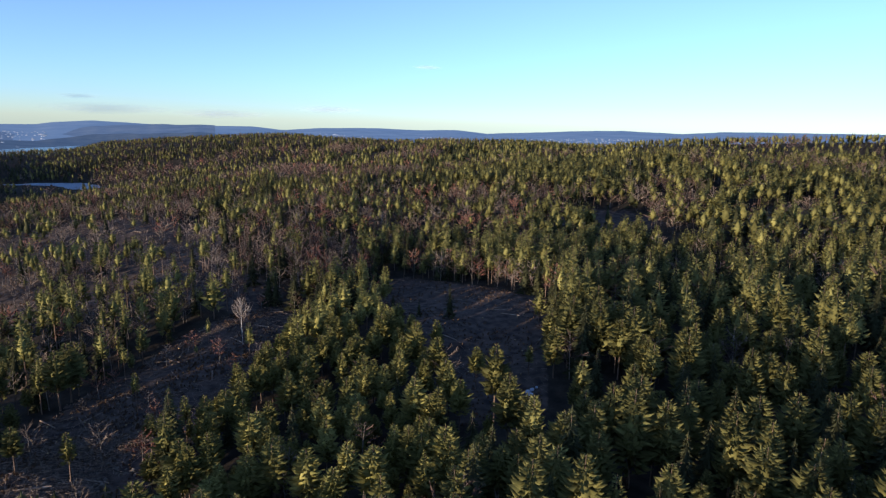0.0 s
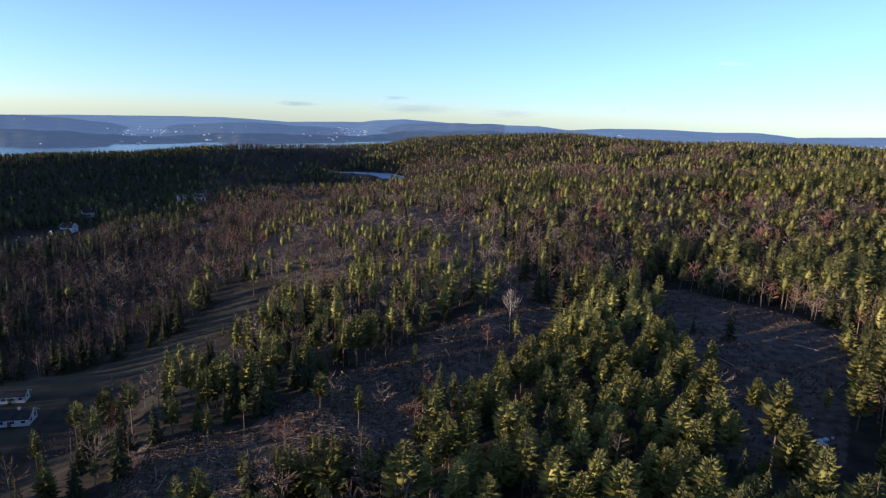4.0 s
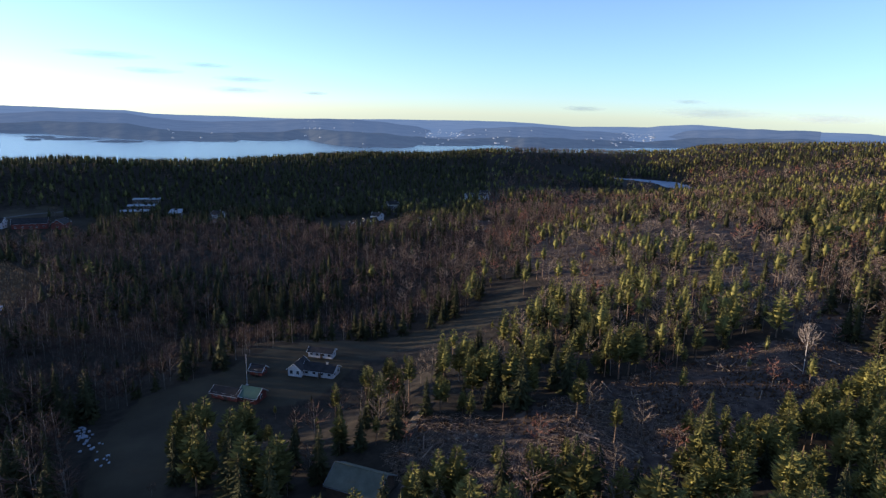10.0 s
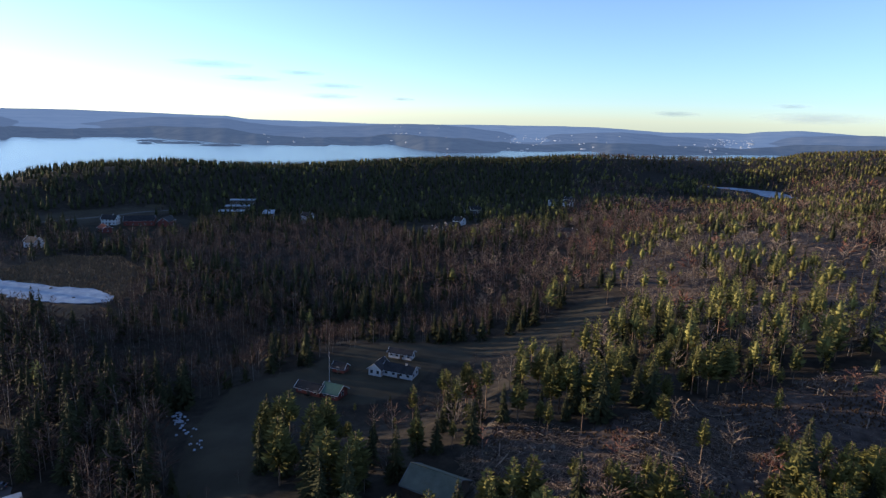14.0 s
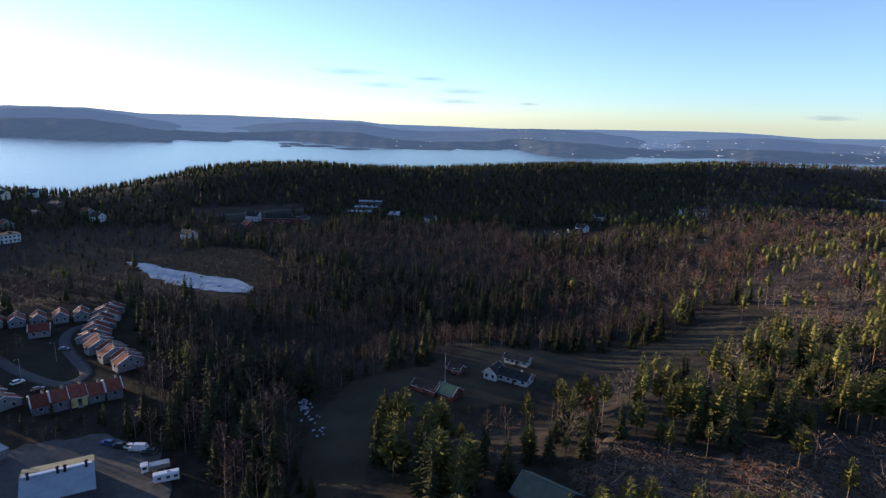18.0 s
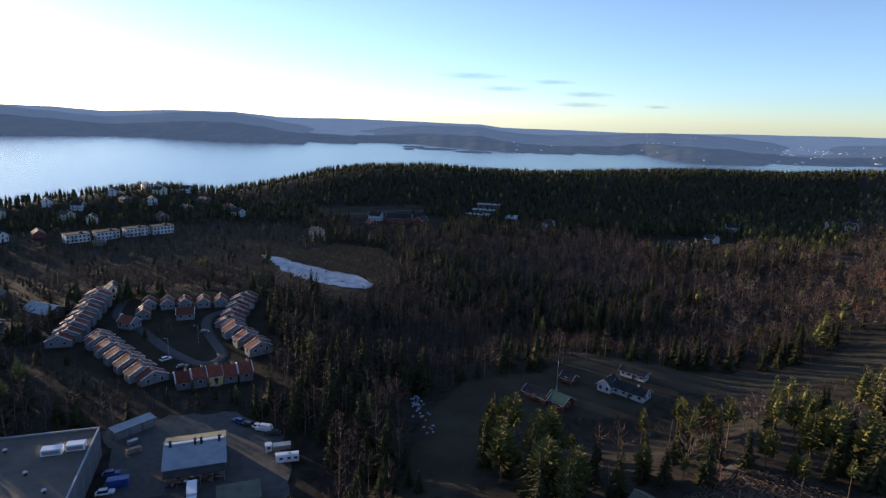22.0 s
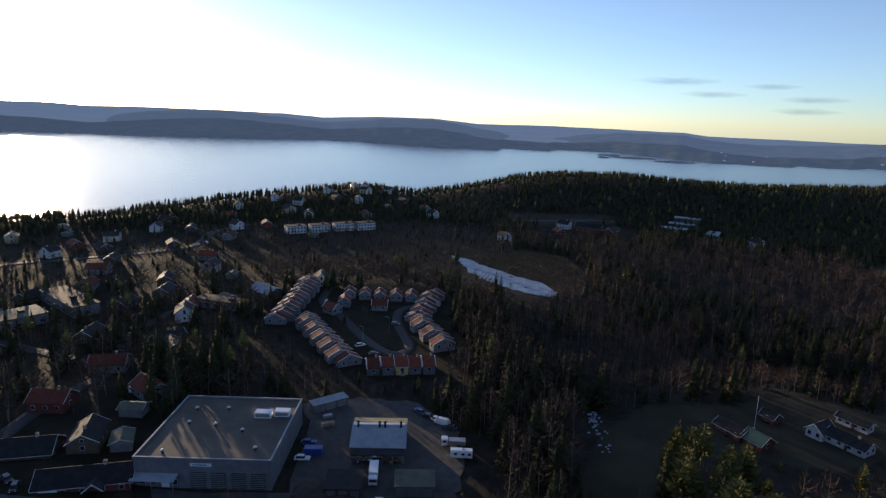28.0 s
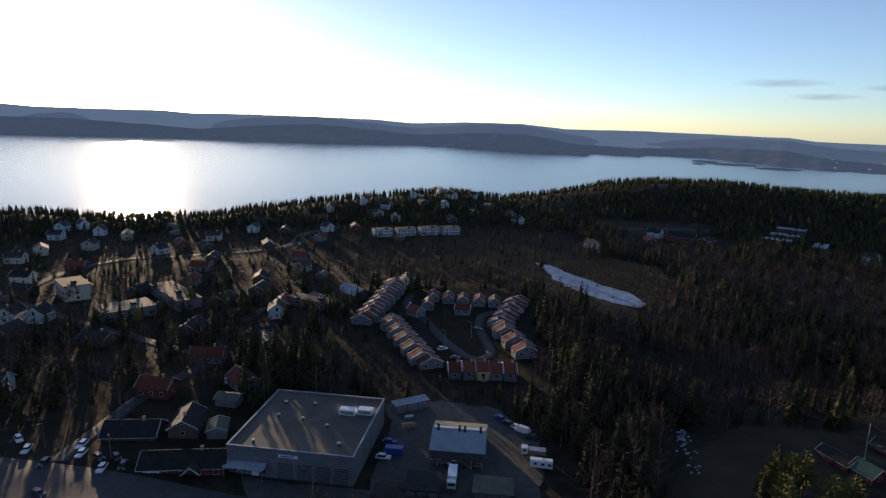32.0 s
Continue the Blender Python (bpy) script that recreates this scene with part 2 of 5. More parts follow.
# the wooded crests that close the view: turn to the left, distance, rise of the sight line over them in degrees
CREST = np.array([[-180, 800, 0.0], [-35, 800, 0.0], [-29, 850, -0.3], [-20, 900, -0.8], [-14, 1000, -1.45], [-11, 1100, -1.4], [-6, 1200, -1.2], [0, 1250, -1.25], [5.3, 1330, -1.5], [10.4, 1450, -1.3],
                  [14.4, 1550, -1.0], [19, 1650, -1.25], [24, 1700, -1.6], [28.5, 1650, -1.98], [30.5, 1580, -2.5], [35, 1450, -2.7], [43.3, 1250, -2.85], [47, 1200, -3.0], [52, 1150, -3.5], [59, 1100, -3.65],
                  [66, 980, -4.1], [72, 920, -4.5], [78, 880, -4.45], [82.5, 860, -4.1], [88.5, 850, -4.3], [92, 840, -4.65], [97, 800, -5.75], [101.3, 770, -6.4], [106.3, 740, -5.85], [111, 720, -6.2],
                  [118.5, 690, -6.9], [128, 650, -8.05], [136, 650, -7.9], [141, 650, -7.15], [180, 650, -7.0]])


def bearing(x, y):
    return np.degrees(np.arctan2(-x, y))


def smooth(v):
    v = np.clip(v, 0, 1)
    return v * v * (3 - 2 * v)


def height(x, y):
    x, y = np.asarray(x, float), np.asarray(y, float)
    z = np.zeros(np.broadcast(x, y).shape)
    for a, b, r, h in HILLS_EAST + HILLS_WEST:
        z = z + h * np.exp(-((x - a) ** 2 + (y - b) ** 2) / (2 * r * r))
    d = np.hypot(x, y)
    rough = np.sin(x / 13 + 1.3 * np.sin(y / 19)) * np.sin(y / 17 + x / 31) + 1.6 * np.sin(x / 37 + y / 53) * np.sin(y / 41 - x / 67)
    z = z + rough * (0.5 + 1.2 * smooth((z - 4) / 12)) + 0.0035 * np.maximum(d - 600, 0) * (np.sin(x / 140) * np.cos(y / 170))
    for a, b, r0, r1, h in LEVELS:
        k = smooth((r1 - np.hypot(x - a, y - b)) / (r1 - r0))
        z = z * (1 - k) + h * k
    # the crests, and nothing higher before or behind them
    az = bearing(x, y)
    far, rise = np.interp(az, CREST[:, 0], CREST[:, 1]), np.interp(az, CREST[:, 0], CREST[:, 2])
    line = 95 + d * np.tan(np.radians(rise)) - 9.5
    k = np.exp(-((d - far) / (0.09 * far)) ** 2)
    z = z * (1 - k) + line * k
    z = np.where(d > 0.45 * far, np.minimum(z, line - 0.03 * np.maximum(d - far, 0)), z)
    # down under the water past the shore
    c = np.interp(bearing(x, y), COAST[:, 0], COAST[:, 1]) + 35 * np.sin(bearing(x, y) / 2.3) + 20 * np.sin(bearing(x, y) / 0.7)
    k = smooth((d - c + 90) / 180)
    return z * (1 - k) + (SEA - 25) * k


def zat(x, y):
    return float(height(x, y))


def inside(poly, x, y):
    """Whether points lie in a polygon of corners."""
    hit = np.zeros(np.shape(x), bool)
    for (x0, y0), (x1, y1) in zip(poly, poly[1:] + poly[:1]):
        cross = (y0 > y) != (y1 > y)
        hit ^= cross & (x < (x1 - x0) * (y - y0) / ((y1 - y0) or 1e-9) + x0)
    return hit


FIELD = [(-130, 10), (-181, 24), (-204, 38), (-206, 64), (-219, 94), (-216, 128), (-207, 164), (-228, 240), (-206, 222), (-186, 179), (-190, 136), (-186, 113), (-170, 88), (-172, 59), (-160, 40), (-130, 28)]
FELLED = [(-112, 78), (-120, 92), (-104, 104), (-100, 132), (-100, 160), (-90, 202), (-62, 234), (-44, 204), (-50, 168), (-60, 146), (-60, 112), (-58, 92), (-72, 80), (-92, 70)]
DARKCUT = [(-36, 262), (-16, 278), (19, 248), (42, 220), (34, 186), (26, 134), (6, 126), (0, 160), (-6, 186), (-18, 226)]
UPPERCUT = [(-185, 228), (-262, 275), (-305, 350), (-310, 440), (-290, 500), (-200, 440), (-145, 400), (-110, 310), (-95, 280), (-62, 248), (-76, 220), (-112, 240)]
GRASSY = [(159, 349), (191, 372), (219, 379), (252, 367), (231, 340), (189, 330), (165, 325)]
GLADE = [(72, 378), (84, 412), (122, 412), (141, 380), (123, 357), (90, 356)]
YARD = [(-118, -20), (-139, -16), (-153, -15), (-174, -20), (-190, -36), (-189, -56), (-180, -74), (-168, -66), (-132, -58), (-126, -98), (-112, -98)]
ROWS = [(-208, -34), (-208, -72), (-250, -122), (-306, -124), (-330, -60), (-318, -42), (-262, -34), (-232, -20)]
POND = [(-426, -60), (-418, -48), (-401, -33), (-377, -9), (-366, 6), (-346, 14), (-336, 11), (-339, -1), (-350, -15), (-362, -28), (-380, -40), (-404, -50)]
REEDS = [(-400, -62), (-425, -50), (-470, -10), (-452, 24), (-400, 34), (-352, 30), (-338, 14), (-376, -8), (-412, -44)]
LAKE = [(-650, 888), (-610, 926), (-548, 944), (-492, 896), (-494, 862), (-512, 858), (-560, 896), (-604, 900)]
TOWN = [(-112, -100), (-172, -106), (-215, -135), (-330, -150), (-420, -190), (-560, -130), (-620, -150), (-720, -230), (-700, -330), (-560, -460), (-420, -560), (-60, -520), (-40, -200)]
MEADOW = [(-630, -27), (-655, 14), (-655, 80), (-626, 80), (-590, 16), (-594, -26)]
UPMEADOW = [(-402, 477), (-447, 553), (-412, 575), (-360, 512)]
FARMYARD = [(-520, -4), (-512, 40), (-530, 84), (-580, 100), (-612, 84), (-620, 44), (-592, 4), (-556, -6)]
HAMLET = [(-440, 240), (-430, 300), (-470, 340), (-520, 330), (-520, 270), (-480, 232)]


def sheet(name, azimuths, rows_of_xyz, mat):
    """A grid mesh from an array (rows, columns, 3)."""
    p = np.asarray(rows_of_xyz, np.float32)
    r, c = p.shape[:2]
    i = np.arange(r * c).reshape(r, c)
    quads = np.stack([i[:-1, :-1], i[:-1, 1:], i[1:, 1:], i[1:, :-1]], -1).reshape(-1, 4)
    me = bpy.data.meshes.new(name)
    me.vertices.add(r * c)
    me.vertices.foreach_set("co", p.reshape(-1))
    me.loops.add(quads.size)
    me.loops.foreach_set("vertex_index", quads.reshape(-1).astype(np.int32))
    me.polygons.add(len(quads))
    me.polygons.foreach_set("loop_start", np.arange(0, quads.size, 4, dtype=np.int32))
    me.materials.append(mat)
    me.update(calc_edges=True)
    me.shade_smooth()
    return me


# the ground: one sheet out to the far hills, finest where the flight looks
AZ = np.concatenate([np.arange(-180, -42, 3.0), np.arange(-42, 150, 0.55), np.arange(150, 180.1, 3.0)])
AZ[-1] = 180.0
RAD = np.concatenate([[0.004, 1.0, 4.0], np.geomspace(14, 2600, 210), [3200, 4000, 4800]])
AA, RR = np.meshgrid(np.radians(AZ), RAD)
GX, GY = -np.sin(AA) * RR, np.cos(AA) * RR
GZ = height(GX, GY)
GZ = np.where((RR > 2600), np.minimum(GZ, SEA - 25), GZ)
ground = tagged(new("ground", sheet("ground", AZ, np.stack([GX, GY, GZ], -1), M_GROUND)), "brown forest floor with dry fields and felled ground", "ground", kind="structure")


def zone(name, *polys):
    v = np.zeros(GX.shape, np.float32)
    for poly in polys:
        for dx, dy in ((0, 0), (2.5, 0), (-2.5, 0), (0, 2.5), (0, -2.5)):
            v += 0.2 * inside(poly, GX + dx * RR / 200, GY + dy * RR / 200)
    a = ground.data.attributes.new(name, "FLOAT", "POINT")
    a.data.foreach_set("value", np.clip(v, 0, 1).reshape(-1))


zone("field", FIELD, MEADOW, UPMEADOW)
zone("felled", FELLED, DARKCUT, UPPERCUT, GLADE)
zone("lawn", TOWN, ROWS, HAMLET, FARMYARD)
zone("reed", REEDS)
zone("grass", GRASSY)

_wa = np.radians(np.linspace(-180, 180, 181))
_wr = np.array([1.0, 400, 800, 1500, 2500, 4900])
WA, WR = np.meshgrid(_wa, _wr)
water = tagged(new("water", sheet("water", None, np.stack([-np.sin(WA) * WR, np.cos(WA) * WR, np.full(WA.shape, SEA)], -1), M_WATER)),
               "calm pale fjord with a glitter of low sun", "water", kind="structure")


def far_range(name, a0, a1, step, near, far, top, mat, label, bumps, front=0.0):
    """A wooded range across the water: from its shore up to its crest and down behind."""
    az = np.arange(a0, a1 + step, step)
    dn = np.interp(az, near[:, 0], near[:, 1]) + 12 * np.sin(az * 1.9) + 6 * np.sin(az * 4.3)
    df = np.full(az.shape, far) if np.isscalar(far) else dn + far[0]
    zt = np.interp(az, top[:, 0], top[:, 1]) + bumps * (np.sin(az / 2.7) + 0.6 * np.sin(az / 1.1 + 1) + 0.35 * np.sin(az / 0.43 + 2))
    zt = np.maximum(zt, SEA + 9)
    us = np.array([0, 0.02, 0.06, 0.12, 0.2, 0.3, 0.4, 0.5, 0.6, 0.7, 0.8, 0.9, 1.0, 1.08])
    pts = []
    for u in us:
        d = dn + (df - dn) * u
        k = smooth(u) if u <= 1 else 0.8
        zz = SEA - 2 + (zt - SEA + 2) * (0.18 * min(u * 6, 1) * (u < 1.01) + 0.82 * k) + (0 < u < 1) * bumps * 0.3 * np.sin(az / 2.3 + u * 11) * np.sin(u * 9 + az / 1.9)
        pts.append(np.stack([-np.sin(np.radians(az)) * d, np.cos(np.radians(az)) * d, zz], -1))
    return tagged(new(name, sheet(name, None, np.array(pts), mat)), label, "hills", kind="structure")


# rise of the far skyline in degrees, by the turn to the left
SKYLINE = np.array([[-60, 0.1], [-24, -0.18], [-21, -0.42], [-16, -0.28], [-11.7, -0.44], [-7.7, -0.64], [-4, -0.8], [-1.3, -0.54], [2, -0.66], [6, -0.56], [11.3, -0.62], [14.3, -0.88], [17, -0.6], [22.8, -0.68],
                    [26, -0.52], [29.2, -0.36], [31.8, -0.52], [33, -0.72], [39.7, -0.9], [45, -0.62], [48, -0.64], [57.5, -0.81], [63.6, -0.93], [70, -0.9], [76, -0.85], [78, -0.6], [85, -0.5], [89, -0.45],
                    [96, -0.44], [100, -0.08], [105, -0.12], [110, -0.31], [113.4, -0.04], [122, 0.06], [129, 0.06], [131, 0.2], [140, 0.18], [142, 0.35], [180, 0.4]])


def crest_heights(dist, lower, wave):
    """Heights of a range at a distance that stays under the skyline by so many degrees, more or less."""
    az = np.arange(-60, 180, 0.5)
    drop = lower + wave * (np.sin(az / 3.1 + lower * 9) + 0.7 * np.sin(az / 7.3 + 2))
    el = np.interp(az, SKYLINE[:, 0], SKYLINE[:, 1]) - np.maximum(drop, 0)
    return np.stack([az, 95 + dist * np.tan(np.radians(el))], -1)


# the ranges behind follow the shore more broadly than its points and inlets
BROAD_SHORE = np.array([[-60, 2100], [10, 2300], [30, 2900], [45, 2500], [60, 2550], [75, 2550], [90, 2700], [107, 2850], [126, 3000], [142, 3480], [180, 3600]])
backdrop_hills = far_range("backdrop_hills", -60, 165, 0.2, BROAD_SHORE + [0, 60], 4550, crest_heights(4550, 0.0, 0.0), M_FARHILL, "wooded hills beyond the fjord, blue haze painted in", 1.2)
backdrop_ridge = far_range("backdrop_ridge", 20, 165, 0.2, BROAD_SHORE, (1000,), crest_heights(3400, 0.42, 0.3), M_MIDWOOD, "wooded ridge beyond the fjord, blue-grey haze painted in", 2.5)
backdrop_shore = far_range("backdrop_shore", 20, 165, 0.2, FAR_SHORE - [0, 6], (330,), crest_heights(2700, 1.15, 0.25), M_FARWOOD, "dark wooded far shore of the fjord, slight blue haze painted in", 2.5)


def islet(turn, dist, length):
    """A low wooded skerry off the far shore."""
    b = bmesh.new()
    bmesh.ops.create_icosphere(b, subdivisions=3, radius=1)
    for v in b.verts:
        v.co *= 1 + 0.22 * noise.noise(v.co * 2.3 + Vector((dist, 0, 0)))
    me = bpy.data.meshes.new("islet")
    b.to_mesh(me)
    b.free()
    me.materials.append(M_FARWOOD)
    o = tagged(new("islet", me), "low dark wooded skerry in the fjord, slight blue haze painted in", "islet", "skerries in the fjord", "structure")
    a = radians(turn)
    o.matrix_basis = Matrix.LocRotScale((-math.sin(a) * dist, math.cos(a) * dist, SEA), Euler((0, 0, a)), (length / 2, length / 5, 4.5))


for turn, dist, length in ((84.5, 2180, 44), (81.8, 2210, 150), (78.6, 2090, 130), (100.7, 2480, 22), (83.6, 2290, 40), (84.0, 2340, 90)):
    islet(turn, dist, length)

# ---- building blocks ----
def part(name, bm, mat, parent, label=""):
    me = bpy.data.meshes.new(name)
    bm.to_mesh(me)
    bm.free()
    me.materials.append(mat)
    ob = new(name, me)
    ob.parent = parent
    return tagged(ob, label)


def box(x0, y0, z0, x1, y1, z1, bm=None, bevel=0.0):
    b = bmesh.new()
    r = bmesh.ops.create_cube(b, size=1)
    for v in r["verts"]:
        v.co = Vector(((x0 + x1) / 2 + v.co.x * (x1 - x0), (y0 + y1) / 2 + v.co.y * (y1 - y0), (z0 + z1) / 2 + v.co.z * (z1 - z0)))
    if bevel:
        bmesh.ops.bevel(b, geom=b.edges[:], offset=bevel, segments=2, affect="EDGES")
    return join(bm, b)


def join(bm, b):
    if bm is None:
        return b
    me = bpy.data.meshes.new("tmp")
    b.to_mesh(me)
    b.free()
    bm.from_mesh(me)
    bpy.data.meshes.remove(me)
    return bm


def tube(p0, p1, r0, r1=None, sides=8, bm=None):
    b = bmesh.new()
    r1 = r0 if r1 is None else r1
    p0, p1 = Vector(p0), Vector(p1)
    bmesh.ops.create_cone(b, cap_ends=True, segments=sides, radius1=r0, radius2=r1, depth=(p1 - p0).length)
    b.transform(Matrix.Translation((p0 + p1) / 2) @ (p1 - p0).to_track_quat("Z", "Y").to_matrix().to_4x4())
    return join(bm, b)


def prism(profile, x0, x1, bm=None):
    """A profile of (y, z) corners drawn out along x."""
    b = bmesh.new()
    a = [b.verts.new((x0, y, z)) for y, z in profile]
    c = [b.verts.new((x1, y, z)) for y, z in profile]
    n = len(profile)
    b.faces.new(a[::-1])
    b.faces.new(c)
    for i in range(n):
        b.faces.new((a[i], a[(i + 1) % n], c[(i + 1) % n], c[i]))
    bmesh.ops.recalc_face_normals(b, faces=b.faces[:])
    return join(bm, b)


def window(root, x, y, z, w, h, side, mat=M_WHITE, plain=False):
    """A framed pane on a wall. side: -y, +y, -x, +x as 0, 1, 2, 3."""
    t, f = 0.06, 0.09
    if side < 2:
        s = -1 if side == 0 else 1
        fr = box(x - w / 2 - f, y, z - f, x + w / 2 + f, y + s * t, z + h + f) if s > 0 else box(x - w / 2 - f, y - t, z - f, x + w / 2 + f, y, z + h + f)
        pn = box(x - w / 2, y + s * t, z, x + w / 2, y + s * (t + 0.02), z + h) if s > 0 else box(x - w / 2, y - t - 0.02, z, x + w / 2, y - t, z + h)
    else:
        s = -1 if side == 2 else 1
        fr = box(min(x, x + s * t), y - w / 2 - f, z - f, max(x, x + s * t), y + w / 2 + f, z + h + f)
        pn = box(min(x + s * t, x + s * (t + 0.02)), y - w / 2, z, max(x + s * t, x + s * (t + 0.02)), y + w / 2, z + h)
    if plain:
        me = bpy.data.meshes.new("window")
        join(fr, pn).to_mesh(me)
        me.materials.append(mat)
        me.materials.append(M_GLASS)
        for i, f_ in enumerate(me.polygons):
            f_.material_index = int(i >= 6)
        fr.free()
        win = new("window", me)
        win.parent = root
        return win
    win = part("window", fr, mat, root)
    part("pane", pn, M_GLASS, win)
    return win


def house(name, label, category, L, W, eave, rise, wall, roof, long_windows=3, gable_windows=1, storeys=1, chimney=True, trim=M_WHITE, over=0.5, door=True, plain=False, verge=0.09):
    """A gabled house with its ridge along x, its floor at z = 0."""
    root = tagged(new(name), label, category)
    part("wall", prism([(-W / 2, -3.2), (W / 2, -3.2), (W / 2, eave), (0, eave + rise), (-W / 2, eave)], -L / 2, L / 2), wall, root)
    k = rise / (W / 2)
    for s in (-1, 1):
        y1, t = s * (W / 2 + over), 0.22
        z1 = eave - over * k
        part("roof", prism([(0, eave + rise + 0.03), (y1, z1 + 0.03), (y1, z1 + 0.03 + t), (0, eave + rise + 0.03 + t)], -L / 2 - over, L / 2 + over), roof, root)
        if not plain:
            part("gutter", tube((-L / 2 - over, y1 + s * 0.06, z1 + 0.05), (L / 2 + over, y1 + s * 0.06, z1 + 0.05), 0.07, sides=5), trim, root)
        for e in (-1, 1):
            x = e * (L / 2 + over)
            part("bargeboard", prism([(0, eave + rise + 0.1), (y1, z1 + 0.1), (y1, z1 + 0.36), (0, eave + rise + 0.38)], x - e * (verge - 0.09), x + e * 0.09), trim, root)
    if not plain:
        part("ridge", box(-L / 2 - over, -0.14, eave + rise + 0.18, L / 2 + over, 0.14, eave + rise + 0.34), roof, root)
    if chimney:
        ch = part("chimney", box(L * 0.18, -0.35, eave + rise * 0.6, L * 0.18 + 0.75, 0.35, eave + rise + 1.1), M_CONCRETE, root)
        part("chimney_cap", box(L * 0.18 - 0.1, -0.45, eave + rise + 1.1, L * 0.18 + 0.85, 0.45, eave + rise + 1.2), M_DARKROOF, ch)
    for st in range(storeys):
        z = 0.95 + st * 2.7
        for i in range(long_windows):
            x = -L / 2 + L * (i + 0.5) / long_windows
            for s in (0, 1):
                window(root, x, (-1, 1)[s] * W / 2, z, 1.1, 1.2, s, trim, plain)
        for i in range(gable_windows):
            y = -W / 2 + W * (i + 0.5) / gable_windows
            for s in (2, 3):
                window(root, (-1, 1)[s - 2] * L / 2, y, z, 1.0, 1.2, s, trim, plain)
    if rise > 2.2:
        for s in (2, 3):
            window(root, (-1, 1)[s - 2] * L / 2, 0, eave + 0.25, 0.9, 0.9, s, trim, plain)
    if plain:
        return root
    if door:
        part("door", box(-0.5 + L * 0.05, -W / 2 - 0.07, 0, 0.5 + L * 0.05, -W / 2, 2.1), M_BROWNWALL, root)
        part("step", box(-0.8 + L * 0.05, -W / 2 - 1.0, -1.2, 0.8 + L * 0.05, -W / 2, 0.0), M_CONCRETE, root)
    return root


def place(ob, x, y, turn, z=None):
    ob.matrix_basis = pose(x, y, zat(x, y) if z is None else z, 0, 0, turn)
    return ob


def again(ob, x, y, turn, z=None):
    return copy_thing(ob, pose(x, y, zat(x, y) if z is None else z, 0, 0, turn))


def ribbon(name, label, pts, width, mat, lift=0.14, category="road"):
    """A road laid over the ground along a line of corners."""
    p = np.array(pts, float)
    seg = np.hypot(*np.diff(p, axis=0).T)
    s = np.concatenate([[0], np.cumsum(seg)])
    q = np.linspace(0, s[-1], max(int(s[-1] / 4), 4))
    line = np.stack([np.interp(q, s, p[:, 0]), np.interp(q, s, p[:, 1])], -1)
    for _ in range(3):
        line[1:-1] = (line[:-2] + 2 * line[1:-1] + line[2:]) / 4
    t = np.gradient(line, axis=0)
    t /= np.hypot(*t.T)[:, None]
    nrm = np.stack([-t[:, 1], t[:, 0]], -1)
    rows_ = []
    for k in (-1.0, -0.94, -0.3, 0.3, 0.94, 1.0):
        e = line + nrm * width / 2 * k
        z = height(e[:, 0], e[:, 1]) + (lift if abs(k) < 0.99 else -0.2)
        rows_.append(np.concatenate([e, z[:, None]], -1))
    return tagged(new(name, sheet(name, None, np.array(rows_), mat)), label, category, kind="structure")


def patch(name, label, poly, mat, z, category, wobble=0.0, kind="structure"):
    """A flat sheet with an uneven edge and a small thickness."""
    rng = random.Random(len(poly))
    pts = []
    for (x0, y0), (x1, y1) in zip(poly, poly[1:] + poly[:1]):
        for i in range(6):
            u = i / 6
            pts.append((x0 + (x1 - x0) * u + rng.uniform(-wobble, wobble), y0 + (y1 - y0) * u + rng.uniform(-wobble, wobble)))
    b = bmesh.new()
    vs = [b.verts.new((x, y, z)) for x, y in pts]
    es = [b.edges.new((vs[i], vs[(i + 1) % len(vs)])) for i in range(len(vs))]
    bmesh.ops.triangle_fill(b, use_beauty=True, edges=es)
    r = bmesh.ops.extrude_face_region(b, geom=b.faces[:])
    for v in r["geom"]:
        if isinstance(v, bmesh.types.BMVert):
            v.co.z -= 0.6
    bmesh.ops.recalc_face_normals(b, faces=b.faces[:])
    me = bpy.data.meshes.new(name)
    b.to_mesh(me)
    b.free()
    me.materials.append(mat)
    return tagged(new(name, me), label, category, kind=kind)

# ---- where the houses stand ----
KNOWN = [(1, -141, -121, 25), (5, -143, -112, 30), (5, -161, -121, 100), (4, -174, -124, 60), (2, -158, -147, 100), (1, -220, -147, 150), (1, -212, -140, 40),
         (0, -208, -258, 20), (0, -202, -268, 20), (3, -254, -283, 60), (0, -253, -160, 30), (5, -282, -154, 60), (5, -296, -141, 20), (2, -268, -166, 20), (0, -324, -119, 20), (5, -318, -128, 20),
         (0, -380, -437, 20), (0, -397, -434, 60), (0, -386, -405, 30), (3, -386, -378, 40), (0, -353, -318, 0), (1, -404, -262, 40), (0, -600, -270, 20), (3, -682, -198, 10), (0, -684, -170, 70), (0, -728, -236, 40),
         (0, -507, -26, 40), (0, -476, -249, 60), (2, -488, -228, 30), (0, -700, -215, 30), (3, -660, -190, 60), (0, -650, -230, 0), (1, -620, -210, 40), (0, -590, -240, 80), (3, -560, -290, 20), (4, -606, -112, 30), (0, -617, -185, 20), (1, -637, -142, 40), (0, -580, -100, 50), (4, -561, -161, 30), (1, -600, -150, 35), (3, -545, -212, 20)]
